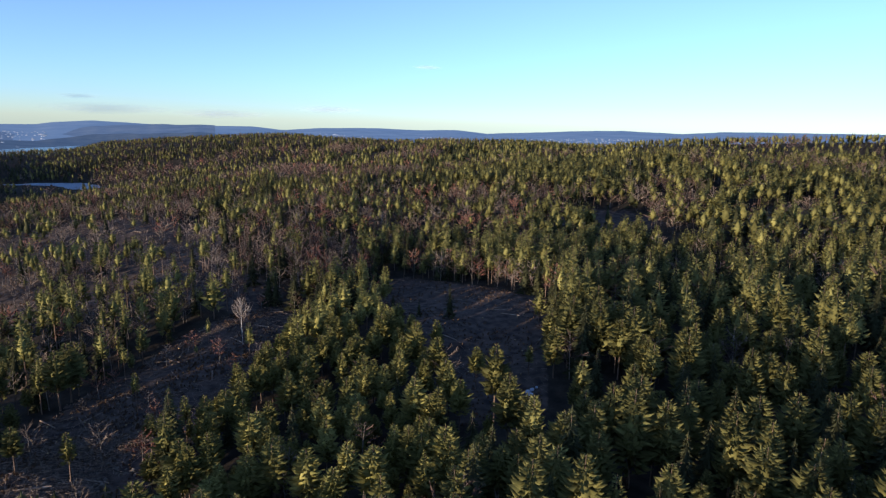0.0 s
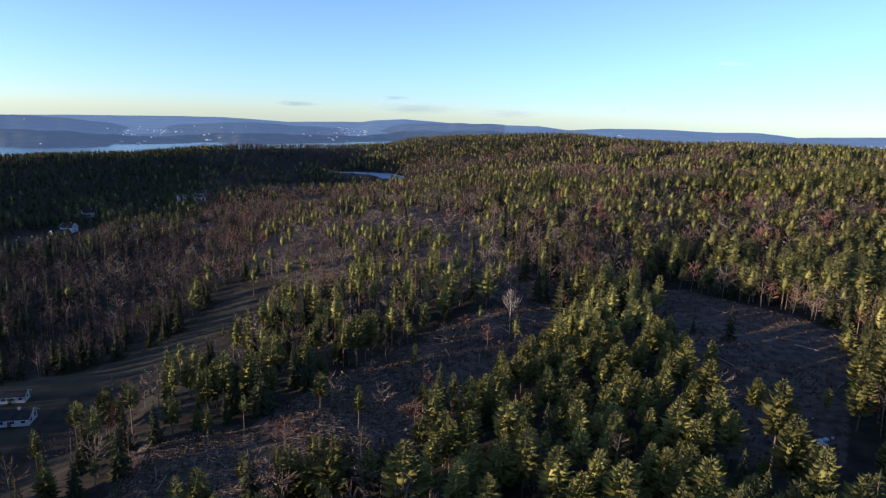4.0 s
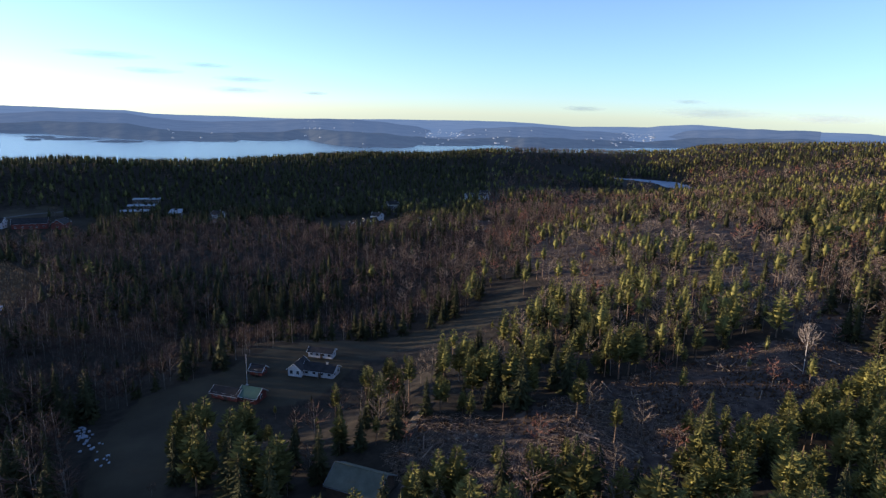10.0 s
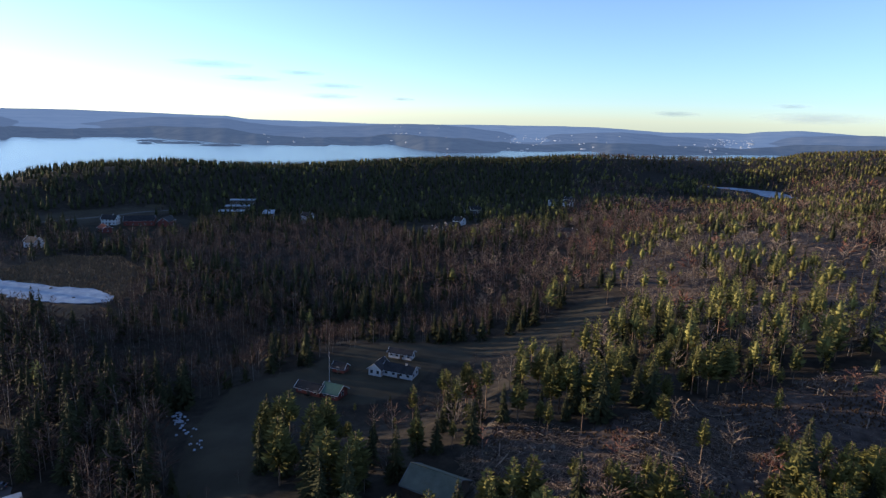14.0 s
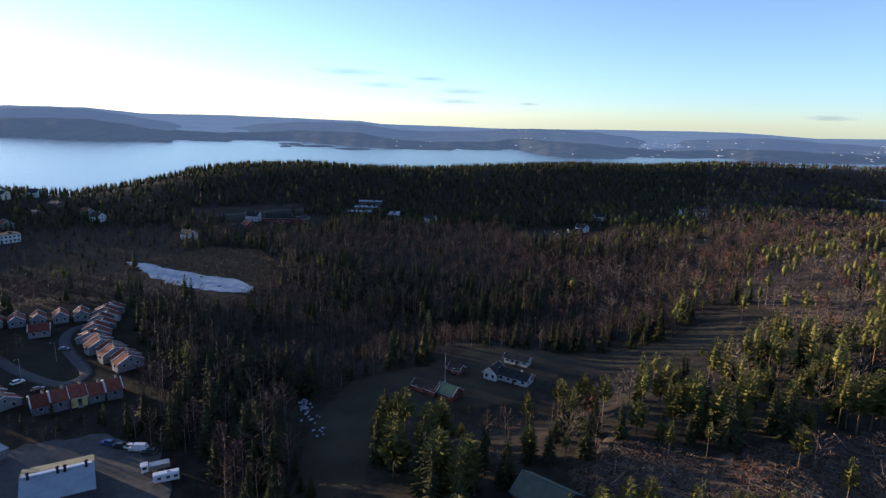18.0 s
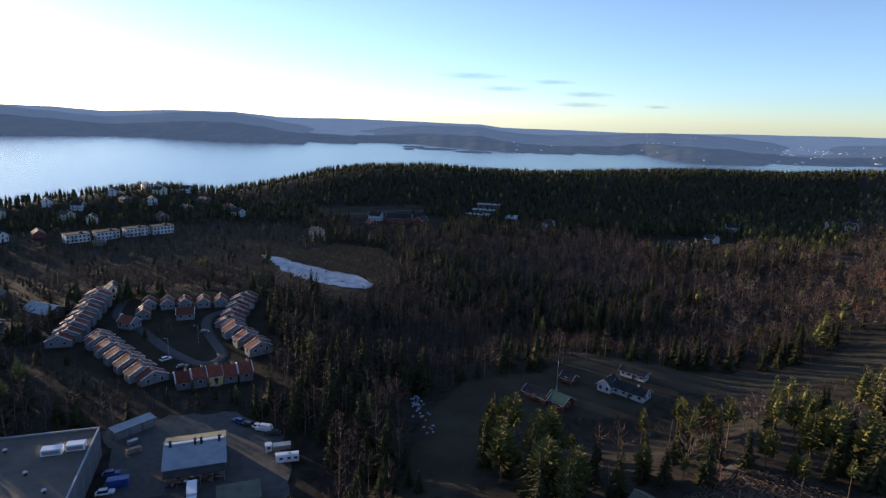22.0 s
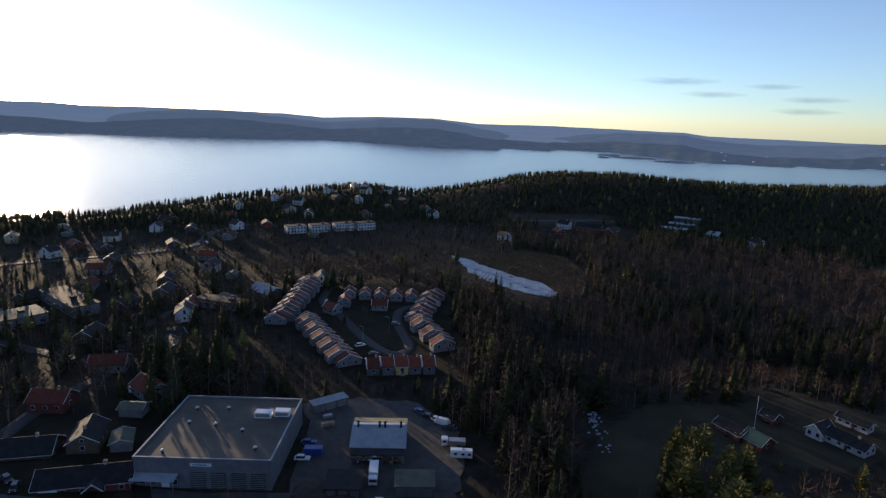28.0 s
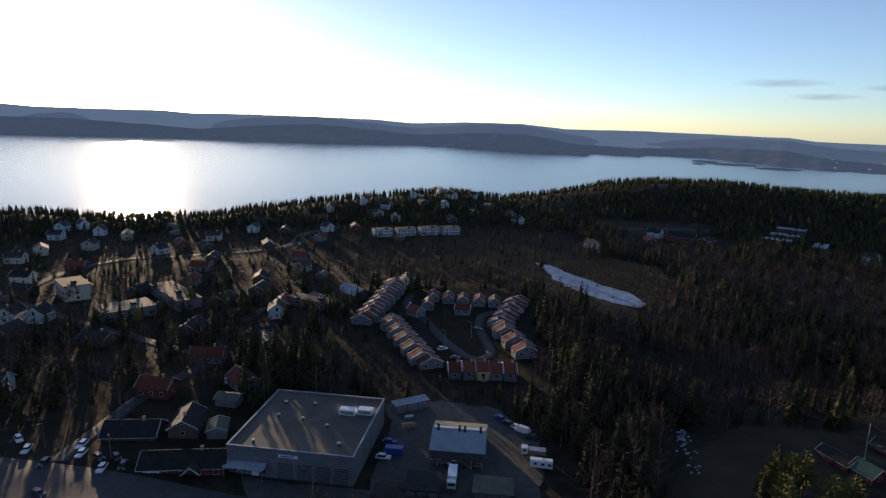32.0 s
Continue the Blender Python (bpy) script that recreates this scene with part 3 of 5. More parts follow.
OTHERS = [(-133, -133), (-125, -108), (-128, -101), (-121, -116), (-147, -83), (-147, -95), (-160, -75), (-247, -236), (-259, -228), (-240, -262), (-476, -197), (-486, -180), (-497, -163), (-508, -147), (-247, -280), (-234, -232), (-225, -228),
          (-272, -150), (-282, -148), (-294, -138), (-580, 48), (-572, 68), (-588, 26), (-556, 20), (-600, 128), (-622, 140), (-645, 150), (-585, 160), (-612, 120), (-630, 132)]
HAMLET_HOUSES = [(1, -466, 270, 30), (1, -476, 300, 80), (0, -492, 318, 20), (1, -456, 285, 60), (1, -530, 356, 40), (3, -545, 372, 70), (0, -549, 509, 10), (5, -560, 520, 40), (0, -566, 500, 80),
                 (3, -580, 540, 20), (1, -380, 356, 30), (5, -372, 350, 60), (3, -430, 330, 50), (0, -560, 190, 30), (5, -548, 180, 70)]
GARDEN_HOUSES = []
_rng = random.Random(21)
_spots = [(x, y) for _, x, y, _ in KNOWN + HAMLET_HOUSES] + OTHERS
for _ in range(6000):
    x, y = _rng.uniform(-700, -60), _rng.uniform(-540, -100)
    px, py = np.array(x), np.array(y)
    if len(GARDEN_HOUSES) > 46 or not inside(TOWN, px, py) or inside(ROWS, px, py) or inside(YARD, px, py):
        continue
    if min((x - a) ** 2 + (y - b) ** 2 for a, b in _spots) < 23 ** 2 or math.hypot(x, y) < 175 or zat(x, y) < SEA + 8 or not -45 < float(bearing(x, y)) < 152 or math.hypot(x, y) > 0.9 * np.interp(float(bearing(x, y)), CREST[:, 0], CREST[:, 1]):
        continue
    _spots.append((x, y))
    GARDEN_HOUSES.append((_rng.choice([0, 1, 1, 2, 4, 3, 4, 5]), x, y, _rng.choice([10, 20, 100, 110, 55]) + _rng.uniform(-8, 8)))

# ---- trees ----
def tree_geo(kind, rng, lod, bare=0.2):
    """Vertices and triangles of one tree 1 m high: the stem and the crown. kind: pine, spruce, birch."""
    tv, tf, cv, cf = [], [], [], []

    def stem(p0, p1, r0, r1, sides, out):
        v, f = out
        b = len(v)
        p0, p1 = Vector(p0), Vector(p1)
        q = (p1 - p0).to_track_quat("Z", "Y").to_matrix()
        for p, r in ((p0, r0), (p1, r1)):
            for k in range(sides):
                w = 2 * math.pi * k / sides
                v.append(tuple(p + q @ Vector((r * math.cos(w), r * math.sin(w), 0))))
        for k in range(sides):
            k2 = (k + 1) % sides
            f.append((b + k, b + k2, b + sides + k2))
            f.append((b + k, b + sides + k2, b + sides + k))

    def spray(h, w, r, broad, kind_):
        """A needled branch: a ragged raised diamond from the stem to its tip, rising on pines and hanging on spruces."""
        rise = rng.uniform(0.05, 0.75) if kind_ != "spruce" else rng.uniform(-0.65, 0.05)
        way = Vector((math.cos(w), math.sin(w), rise))
        side = Vector((-math.sin(w), math.cos(w), rng.uniform(-0.5, 0.5))) * r * broad
        c = Vector((0, 0, h))
        b = len(cv)
        m = c + way * r * rng.uniform(0.5, 0.7)
        up = Vector((0, 0, r * rng.uniform(0.16, 0.36) + 0.008))
        cv.extend(tuple(p) for p in (c + way * r * 0.06 + up * 0.8, m + side - up * 0.5, c + way * r, m - side * rng.uniform(0.7, 1.2) - up * 0.5, m + up))
        cv[b] = tuple(c + way * r * 0.3 + up * 0.3)
        cv.pop()
        cf.extend([(b, b + 1, b + 2), (b, b + 2, b + 3)])

    def core(z0, zm, z1, r):
        """The dense dark inside of a crown, between its sprays."""
        b = len(cv)
        cv.append((0, 0, z0))
        for k in range(6):
            w = k * 1.0472 + rng.uniform(-0.3, 0.3)
            q = r * rng.uniform(0.8, 1.2)
            cv.append((q * math.cos(w), q * math.sin(w), zm + rng.uniform(-0.02, 0.02)))
        cv.append((0, 0, z1))
        for k in range(6):
            k2 = (k + 1) % 6
            cf.extend([(b, b + 1 + k2, b + 1 + k), (b + 1 + k, b + 1 + k2, b + 7)])

    if kind in ("pine", "spruce", "tallpine"):
        low = {"pine": rng.uniform(0.16, 0.36), "spruce": 0.05, "tallpine": rng.uniform(0.32, 0.58)}[kind]
        wide = {"pine": 0.205, "spruce": 0.185, "tallpine": 0.135}[kind]
        if kind == "spruce":
            core(low, low + 0.13, 0.86, wide * (0.46, 0.52, 0.58, 0.48)[lod])
        else:
            core(low, low + 0.38 * (1 - low), 0.86, wide * (0.40, 0.44, 0.50, 0.42)[lod])
        if lod in (0, 3):
            mid = (rng.uniform(-0.01, 0.01), rng.uniform(-0.01, 0.01), 0.5)
            stem((0, 0, -0.03), mid, 0.012, 0.007, 5, (tv, tf))
            stem(mid, (0, 0, 0.97), 0.007, 0.002, 3, (tv, tf))
        else:
            stem((0, 0, -0.03), (0, 0, 0.8), 0.009, 0.003, 3, (tv, tf))
        count, broad = ((260, 0.125), (38, 0.28), (13, 0.55), (110, 0.185))[lod]
        if kind == "tallpine":
            count = count * 3 // 5
        for i in range(count):
            u = min((max(i + rng.uniform(-0.5, 0.5), 0.0) / count) ** (1.2 if kind == "spruce" else 1.05), 0.97)
            if kind != "spruce":
                reach = wide * (1 - u) ** 0.58 * (0.58 + 0.42 * math.sin(min(u * 4.2, 1.57)))
            else:
                reach = wide * (1 - u) ** 0.85
            w = i * 2.39996 + rng.uniform(-0.6, 0.6)
            spray(low + (0.96 - low) * u, w, reach * rng.uniform(0.55, 1.2) + 0.02, broad * rng.uniform(0.7, 1.4), kind)
        i = len(cv)
        if kind == "spruce":
            cv.extend([(0.012, 0, 0.9), (-0.010, 0.010, 0.9), (-0.008, -0.012, 0.9), (0, 0, 1.0)])
            cf.extend([(i, i + 1, i + 3), (i + 1, i + 2, i + 3), (i + 2, i, i + 3)])
    else:
        bend = (rng.uniform(-0.03, 0.03), rng.uniform(-0.03, 0.03), 0.5)
        top = (rng.uniform(-0.05, 0.05), rng.uniform(-0.05, 0.05), 0.95)
        sides = (5, 3, 3, 4)[lod]
        stem((0, 0, -0.03), bend, (0.009, 0.006, 0.006, 0.008)[lod], (0.006, 0.004, 0.003, 0.005)[lod], sides, (tv, tf))
        if lod != 2:
            stem(bend, top, 0.006, 0.002, 3, (tv, tf))
        limbs, twigs = ((15, 15), (12, 11), (8, 5), (13, 13))[lod]
        for i in range(limbs):
            u = (i + rng.random()) / limbs
            h = bare + (0.88 - bare) * u
            base = Vector(bend).lerp(Vector(top), max(0, (h - 0.5) / 0.45)) if h > 0.5 else Vector((0, 0, 0)).lerp(Vector(bend), h / 0.5)
            w = i * 2.4 + rng.uniform(-0.4, 0.4)
            ln = (0.27 * (1 - u) ** 0.6 + 0.07) * rng.uniform(0.75, 1.2)
            way = Vector((math.cos(w), math.sin(w), rng.uniform(0.55, 1.4))).normalized()
            tip = base + way * ln
            sd = way.cross(Vector((0.3, 0.2, 1))).normalized() * 0.0028
            b = len(tv)
            tv.extend([tuple(base - sd), tuple(base + sd), tuple(tip)])
            tf.append((b, b + 1, b + 2))
            for k in range(twigs):
                s = rng.uniform(0.2, 1.0)
                p = base.lerp(tip, s)
                v = (way + Vector((rng.uniform(-1, 1), rng.uniform(-1, 1), rng.uniform(-0.4, 0.9))) * 0.85).normalized()
                sd = v.cross(Vector((rng.uniform(-1, 1), rng.uniform(-1, 1), 0.3))).normalized()
                tl = ln * rng.uniform(0.3, 0.6) * (1, 1.2, 1.5, 1.1)[lod]
                wd = tl * (0.08, 0.12, 0.24, 0.10)[lod]
                b = len(cv)
                cv.extend([tuple(p - sd * wd * 0.5), tuple(p + sd * wd * 0.5), tuple(p + v * tl)])
                cf.append((b, b + 1, b + 2))
    return [np.array(a, np.float32) for a in (tv, cv)], [np.array(a, np.int32) for a in (tf, cf)]


TREE_RNG = random.Random(11)
TREES = {(k, lod): [tree_geo(k, TREE_RNG, lod) for _ in range((5, 5, 4, 5)[lod])] for k in ("pine", "spruce", "birch", "tallpine") for lod in (0, 1, 2, 3)}
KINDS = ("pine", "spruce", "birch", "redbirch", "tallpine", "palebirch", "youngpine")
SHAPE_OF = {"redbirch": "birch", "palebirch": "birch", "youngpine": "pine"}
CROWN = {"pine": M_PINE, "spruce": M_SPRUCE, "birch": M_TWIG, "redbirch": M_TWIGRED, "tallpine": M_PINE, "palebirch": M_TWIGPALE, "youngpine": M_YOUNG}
STEM = {"pine": M_BARK, "spruce": M_BARK, "birch": M_BIRCHBARK, "redbirch": M_BIRCHBARK, "tallpine": M_BARK, "palebirch": M_BIRCHBARK, "youngpine": M_BARK}


def soup(name, chunks, mat):
    """One mesh from many (verts, tris)."""
    vs, fs, b = [], [], 0
    for v, f in chunks:
        vs.append(v)
        fs.append(f + b)
        b += len(v)
    v, f = np.concatenate(vs), np.concatenate(fs)
    me = bpy.data.meshes.new(name)
    me.vertices.add(len(v))
    me.vertices.foreach_set("co", v.astype(np.float32).reshape(-1))
    me.loops.add(f.size)
    me.loops.foreach_set("vertex_index", f.astype(np.int32).reshape(-1))
    me.polygons.add(len(f))
    me.polygons.foreach_set("loop_start", np.arange(0, f.size, 3, dtype=np.int32))
    me.materials.append(mat)
    me.update(calc_edges=True)
    return me


def ripple(x, y, s, p):
    """A soft pattern between 0 and 1 at a size of s metres."""
    return 0.5 + 0.25 * (np.sin(x / s + 2.1 * np.sin(y / (1.7 * s) + p)) + np.sin(y / (1.2 * s) + 1.7 * np.sin(x / (1.4 * s) + 2 * p)))


# stands: corners, trees kept (0 to 1), share of bare birch, height in metres, reddish
YOUNG = [(-50, 98), (-57, 128), (-61, 165), (-52, 192), (-42, 214), (-34, 262), (-16, 238), (-4, 196), (4, 150), (16, 110), (0, 80), (-40, 80)]
BELT = [(-100, 66), (-118, 42), (-136, 48), (-146, 64), (-148, 90), (-156, 120), (-156, 150), (-146, 186), (-100, 180), (-104, 140), (-122, 100), (-112, 82)]
OPEN = [(-140, 44), (-170, 40), (-176, 60), (-174, 90), (-192, 112), (-192, 136), (-188, 180), (-206, 222), (-190, 226), (-168, 180), (-152, 150), (-152, 100), (-146, 62)]
SPINE = [(-176, 150), (-186, 186), (-190, 225), (-150, 240), (-100, 250), (-66, 262), (-62, 236), (-92, 206), (-104, 168), (-150, 160)]
REDWOOD = [(-120, 400), (-160, 470), (-60, 520), (60, 470), (110, 400), (40, 330), (-40, 300), (-110, 330)]
VALLEY = [(-230, -20), (-212, 30), (-226, 90), (-240, 250), (-240, 420), (-330, 640), (-560, 640), (-640, 200), (-560, 60), (-440, 40), (-330, 20), (-330, -30)]
RAVINE = [(-190, -30), (-178, -14), (-160, -8), (-150, 10), (-184, 18), (-212, 36), (-240, 0), (-330, -20), (-322, -40), (-262, -28), (-206, -20)]
BACKEDGE = [(-22, 278), (18, 252), (42, 222), (52, 232), (26, 264), (-14, 292)]
BIGPINES = [(16, 100), (30, 134), (40, 190), (60, 220), (150, 230), (170, 60), (60, 40)]
SCREEN = [(-166, -108), (-178, -102), (-204, -120), (-200, -142), (-176, -130)]
FRONT = [(-213, -28), (-190, -24), (-182, -60), (-204, -100), (-246, -132), (-268, -116), (-225, -72)]
COURT = [(-262, -92), (-250, -78), (-258, -70), (-274, -75), (-280, -82), (-268, -88)]
BACKWOOD = [(-318, -48), (-324, -130), (-420, -230), (-560, -190), (-600, -60), (-480, -20), (-400, -60)]
HEDGE = [(-186, -76), (-206, -76), (-240, -125), (-215, -135), (-176, -108), (-174, -84)]


def stand(x, y):
    """How many of the trees stand at a place, the share of birch, the share of spruce, the height, the reddish and pale shares of the birch and the share of slender pines."""
    n = x.shape
    d, az = np.hypot(x, y), bearing(x, y)
    keep, birch, spruce, tall = np.full(n, 0.80), 0.06 + 0.4 * (ripple(x, y, 46, 0.4) > 0.74), np.full(n, 0.3), np.full(n, 16.0)
    red, pale, slim = np.zeros(n), np.full(n, 0.25), np.full(n, 0.15)

    def put(poly, k=None, b=None, s=None, h=None, r=None, p=None, t=None):
        m = inside(poly, x, y)
        for arr, v in ((keep, k), (birch, b), (spruce, s), (tall, h), (red, r), (pale, p), (slim, t)):
            if v is not None:
                arr[m] = v

    west = ((x < -195) & (y > -60)) | ((x < -100) & (y < 16))
    birch[west], spruce[west], pale[west], tall[west] = 0.55, 0.97, 0.0, 13.0
    # the lit slope: patches of bare birch, pale and reddish, between dark conifers
    slope = (az > 0) & (az < 48) & (d > 230) & (d < 1150)
    patches = ripple(x, y, 40, 1.3)
    birch[slope] = np.where(patches > 0.55, 0.75, 0.15)[slope]
    pale[slope], red[slope], slim[slope], spruce[slope] = 0.3, 0.1, 0.3, 0.5
    bare = slope & (ripple(x, y, 28, 3.1) > 0.72)
    keep[bare] = 0.15
    glade = (d > 260) & (az < 0) & (ripple(x, y, 34, 5.0) > 0.9)
    keep[glade] = 0.1
    ridge = (d > 660) & (az > 47)
    birch[ridge], spruce[ridge], keep[ridge] = 0.10, 0.96, 0.98
    put(VALLEY, 0.93, 0.86, 0.97, 11.0)
    m = inside(VALLEY, x, y)
    clump = m & (ripple(x, y, 34, 2.2) > 0.55)
    birch[clump], spruce[clump], tall[clump] = 0.5, 0.97, 13.0
    bushes = m & (x > -262) & (y < 260)
    birch[bushes], spruce[bushes], tall[bushes] = 0.85, 0.97, 9.0
    edge = m & (az < 58) & (d > 250)
    pale[edge], spruce[edge] = 0.2, 0.75
    put(BIGPINES, 0.44, 0.04, 0.25, 16.5)
    put(REDWOOD, 0.85, 0.5, 0.3, 15.0, 0.22, 0.4, 0.5)
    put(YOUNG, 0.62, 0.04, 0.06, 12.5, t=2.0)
    put(BELT, 0.46, 0.22, 0.45, 12.0, 0.1, 0.5, 0.65)
    put(SPINE, 0.5, 0.25, 0.2, 15.0, 0.1, 0.5, 0.7)
    put(RAVINE, 0.95, 0.6, 0.97, 15.0, p=0.0)
    put(HEDGE, 0.95, 0.55, 0.95, 11.0, p=0.0)
    put(UPPERCUT, 0.22, 0.45, 0.2, 14.5, 0.1, 0.7, 0.9)
    m = inside(UPPERCUT, x, y) & (ripple(x, y, 19, 0.7) > 0.66)
    keep[m], birch[m] = 0.75, 0.25
    put(FELLED, 0.10, 0.65, 0.1, 9.5, 0.35, 0.5, 0.9)
    put(DARKCUT, 0.015, 0.3, 0.3, 11.0)
    put(GLADE, 0.06, 0.3, 0.3, 11.0)
    put(GRASSY, 0.2, 0.6, 0.2, 11.0, 0.0, 0.8, 0.8)
    put(BACKEDGE, 0.9, 0.6, 0.2, 14.0, 0.25, 0.6, 0.8)
    dome = (d > 1150) & (az > -6) & (az < 34)
    birch[dome], spruce[dome] = 0.25, 0.6
    put(TOWN, 0.6, 0.66, 0.93, 10.5, p=0.0)
    put(BACKWOOD, 0.98, 0.82, 0.95, 11.5, p=0.0)
    low = (inside(TOWN, x, y) | inside(BACKWOOD, x, y)) & (d > 390)
    tall[low] = 6.5
    coast = (d > 560) & (az > 47)
    birch[coast], tall[coast] = 0.06, 11.0
    shore = coast & (az > 93)
    tall[shore], keep[shore], spruce[shore] = 9.5, 0.85, 0.97
    top = d > 0.82 * np.interp(az, CREST[:, 0], CREST[:, 1])
    tall[top] = np.minimum(tall[top], 10.5)
    put(SCREEN, 0.97, 0.1, 0.97, 16.0)
    put(FRONT, 0.9, 0.8, 0.9, 5.2, p=0.0)
    put(OPEN, 0.12, 0.6, 0.6, 5.0)
    put([(-300, 0), (-330, 16), (-420, -66), (-400, -76), (-340, -36)], 0.3, 0.8, 0.9, 6.0)
    put([(-470, 835), (-500, 810), (-600, 840), (-650, 880), (-604, 900), (-560, 896), (-512, 858)], 0.25, 0.6, 0.9, 5.0)
    for poly in (FIELD, YARD, POND, LAKE, MEADOW, UPMEADOW, HAMLET, FARMYARD):
        put(poly, 0.0)
    put(REEDS, 0.04, 0.9, 0.1, 8.0)
    put(ROWS, 0.0)
    put(COURT, 0.5, 0.85, 0.9, 5.5)
    put([(-125, -106), (-172, -110), (-176, -62), (-130, -56)], 0.0)
    put([(-95, -92), (-128, -98), (-156, -110), (-150, -142), (-112, -180), (-88, -150)], 0.05, 0.9, 0.2, 6.0)
    put([(12, 112), (30, 114), (34, 152), (16, 154)], 0.04)
    put([(-80, 8), (-128, 10), (-140, 14), (-140, 34), (-120, 38), (-100, 38), (-80, 30)], 0.1, 0.6, 0.9, 5.0)
    put([(-196, 17), (-158, 15), (-156, 32), (-196, 32)], 0.0)
    put([(-40, -40), (-108, -52), (-128, -96), (-118, -120), (-108, -150), (-96, -195), (-40, -170)], 0.02, 0.9, 0.5, 5.0)
    put([(-84, 50), (-94, 80), (-116, 74), (-112, 48), (-96, 40)], 0.0)
    put([(-124, -4), (-146, -6), (-160, -6), (-172, -14), (-168, -24), (-146, -22), (-124, -20)], 0.0)
    for a, b in _spots:
        keep[(x - a) ** 2 + (y - b) ** 2 < 8.5 ** 2] = 0
    keep[height(x, y) < SEA + 5] = 0
    # none behind the crests
    keep[d > np.interp(az, CREST[:, 0], CREST[:, 1]) * 1.06 + 20] = 0
    return keep, birch, spruce, tall, red, pale, slim


def scatter(r0, r1, step, seed):
    """Trees of a ring round the hill: an uneven grid, thinned by the stands."""
    rng = np.random.default_rng(seed)
    g = np.arange(-r1, r1 + step, step)
    x, y = np.meshgrid(g, g)
    x = (x + rng.uniform(-0.46, 0.46, x.shape) * step).ravel()
    y = (y + rng.uniform(-0.46, 0.46, y.shape) * step).ravel()
    d, az = np.hypot(x, y), bearing(x, y)
    m = (d >= r0) & (d < r1) & (az > -43) & (az < 150)
    x, y = x[m], y[m]
    shares = np.array(stand(x, y))
    m = rng.random(x.shape) < shares[0]
    x, y = x[m], y[m]
    _, birch, spruce, tall, red, pale, slim = shares[:, m]
    q, u, v = rng.random(x.shape), rng.random(x.shape), rng.random(x.shape)
    bare = np.where(u < red, 3, np.where(u < red + pale, 5, 2))
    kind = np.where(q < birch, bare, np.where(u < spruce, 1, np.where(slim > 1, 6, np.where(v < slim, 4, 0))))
    h = tall * np.where(rng.random(x.shape) < 0.28, rng.uniform(0.4, 0.75, x.shape), rng.uniform(0.85, 1.25, x.shape)) * np.where(kind == 4, 1.1, np.where((kind >= 2) & (kind != 6), 0.9, 1.0))
    return np.stack([x, y, height(x, y), h, rng.uniform(0, 6.28, x.shape), rng.uniform(0.85, 1.25, x.shape) * (1.08 if r0 < 200 else 1.2)], -1), kind


def grow(name, rows_, kinds, lod, label):
    """Joined woods of one ring: the crowns and stems of each kind."""
    rng = random.Random(5 + lod)
    for ki, kind in enumerate(KINDS):
        rows_k = rows_[kinds == ki]
        if not len(rows_k):
            continue
        shapes = TREES[(SHAPE_OF.get(kind, kind), lod)]
        stems, crowns = [], []
        pick = np.array([rng.randrange(len(shapes)) for _ in range(len(rows_k))])
        for si, (vs, fs) in enumerate(shapes):
            sel = rows_k[pick == si]
            if not len(sel):
                continue
            c, s = np.cos(sel[:, 4]), np.sin(sel[:, 4])
            h, w = sel[:, 3], sel[:, 3] * sel[:, 5]
            for v, f, out in ((vs[0], fs[0], stems), (vs[1], fs[1], crowns)):
                if out is stems and ((lod == 2 and ki not in (0, 4)) or (lod == 1 and ki == 1)):
                    continue
                X = (v[None, :, 0] * c[:, None] - v[None, :, 1] * s[:, None]) * w[:, None] + sel[:, 0:1]
                Y = (v[None, :, 0] * s[:, None] + v[None, :, 1] * c[:, None]) * w[:, None] + sel[:, 1:2]
                Z = v[None, :, 2] * h[:, None] + sel[:, 2:3]
                V = np.stack([X, Y, Z], -1).reshape(-1, 3)
                F = (f[None] + (np.arange(len(sel)) * len(v))[:, None, None]).reshape(-1, 3)
                out.append((V, F))
        what = {"pine": "pine", "spruce": "spruce", "birch": "bare birch", "redbirch": "reddish bare birch", "tallpine": "slender pine", "palebirch": "pale bare birch", "youngpine": "young pine"}[kind]
        root = tagged(new(name, soup(name, crowns, CROWN[kind])), f"{label} of {what} trees", "woods", kind="stuff")
        if stems:
            st = new("stems", soup("stems", stems, STEM[kind]))
            st.parent = root
            tagged(st, kind="stuff")


def tree_thing(kind, shape, name, label):
    vs, fs = TREES[(SHAPE_OF.get(kind, kind), 0)][shape]
    root = tagged(new(name), label, "tree")
    for nm, i, mat in (("trunk", 0, STEM[kind]), ("crown", 1, CROWN[kind])):
        ob = new(nm, soup(nm, [(vs[i], fs[i])], mat))
        ob.parent = root
    return root


near_rows, near_kinds = scatter(70, 190, 4.3, 1)
order = np.argsort(np.hypot(near_rows[:, 0] + 20, near_rows[:, 1] - 40))
near_rows, near_kinds = near_rows[order], near_kinds[order]
TREE_LABEL = {0: ("pine_tree", "tall pine with olive green crown and bare lower trunk", "pines on the hill"),
              1: ("spruce_tree", "dark green pointed spruce on the wooded hill", "spruces on the hill"),
              2: ("birch_tree", "leafless birch with pale trunk and brown twigs", "bare birches"),
              3: ("birch_tree", "leafless birch with reddish twigs", "bare birches"),
              4: ("pine_tree", "slender pine with a long bare trunk and small crown", "slender pines"),
              5: ("birch_tree", "leafless birch with pale grey twigs", "bare birches"),
              6: ("pine_tree", "bushy young pine, olive crown painted brighter as if sunlit", "young pines on the hill")}
single = np.zeros(len(near_rows), bool)
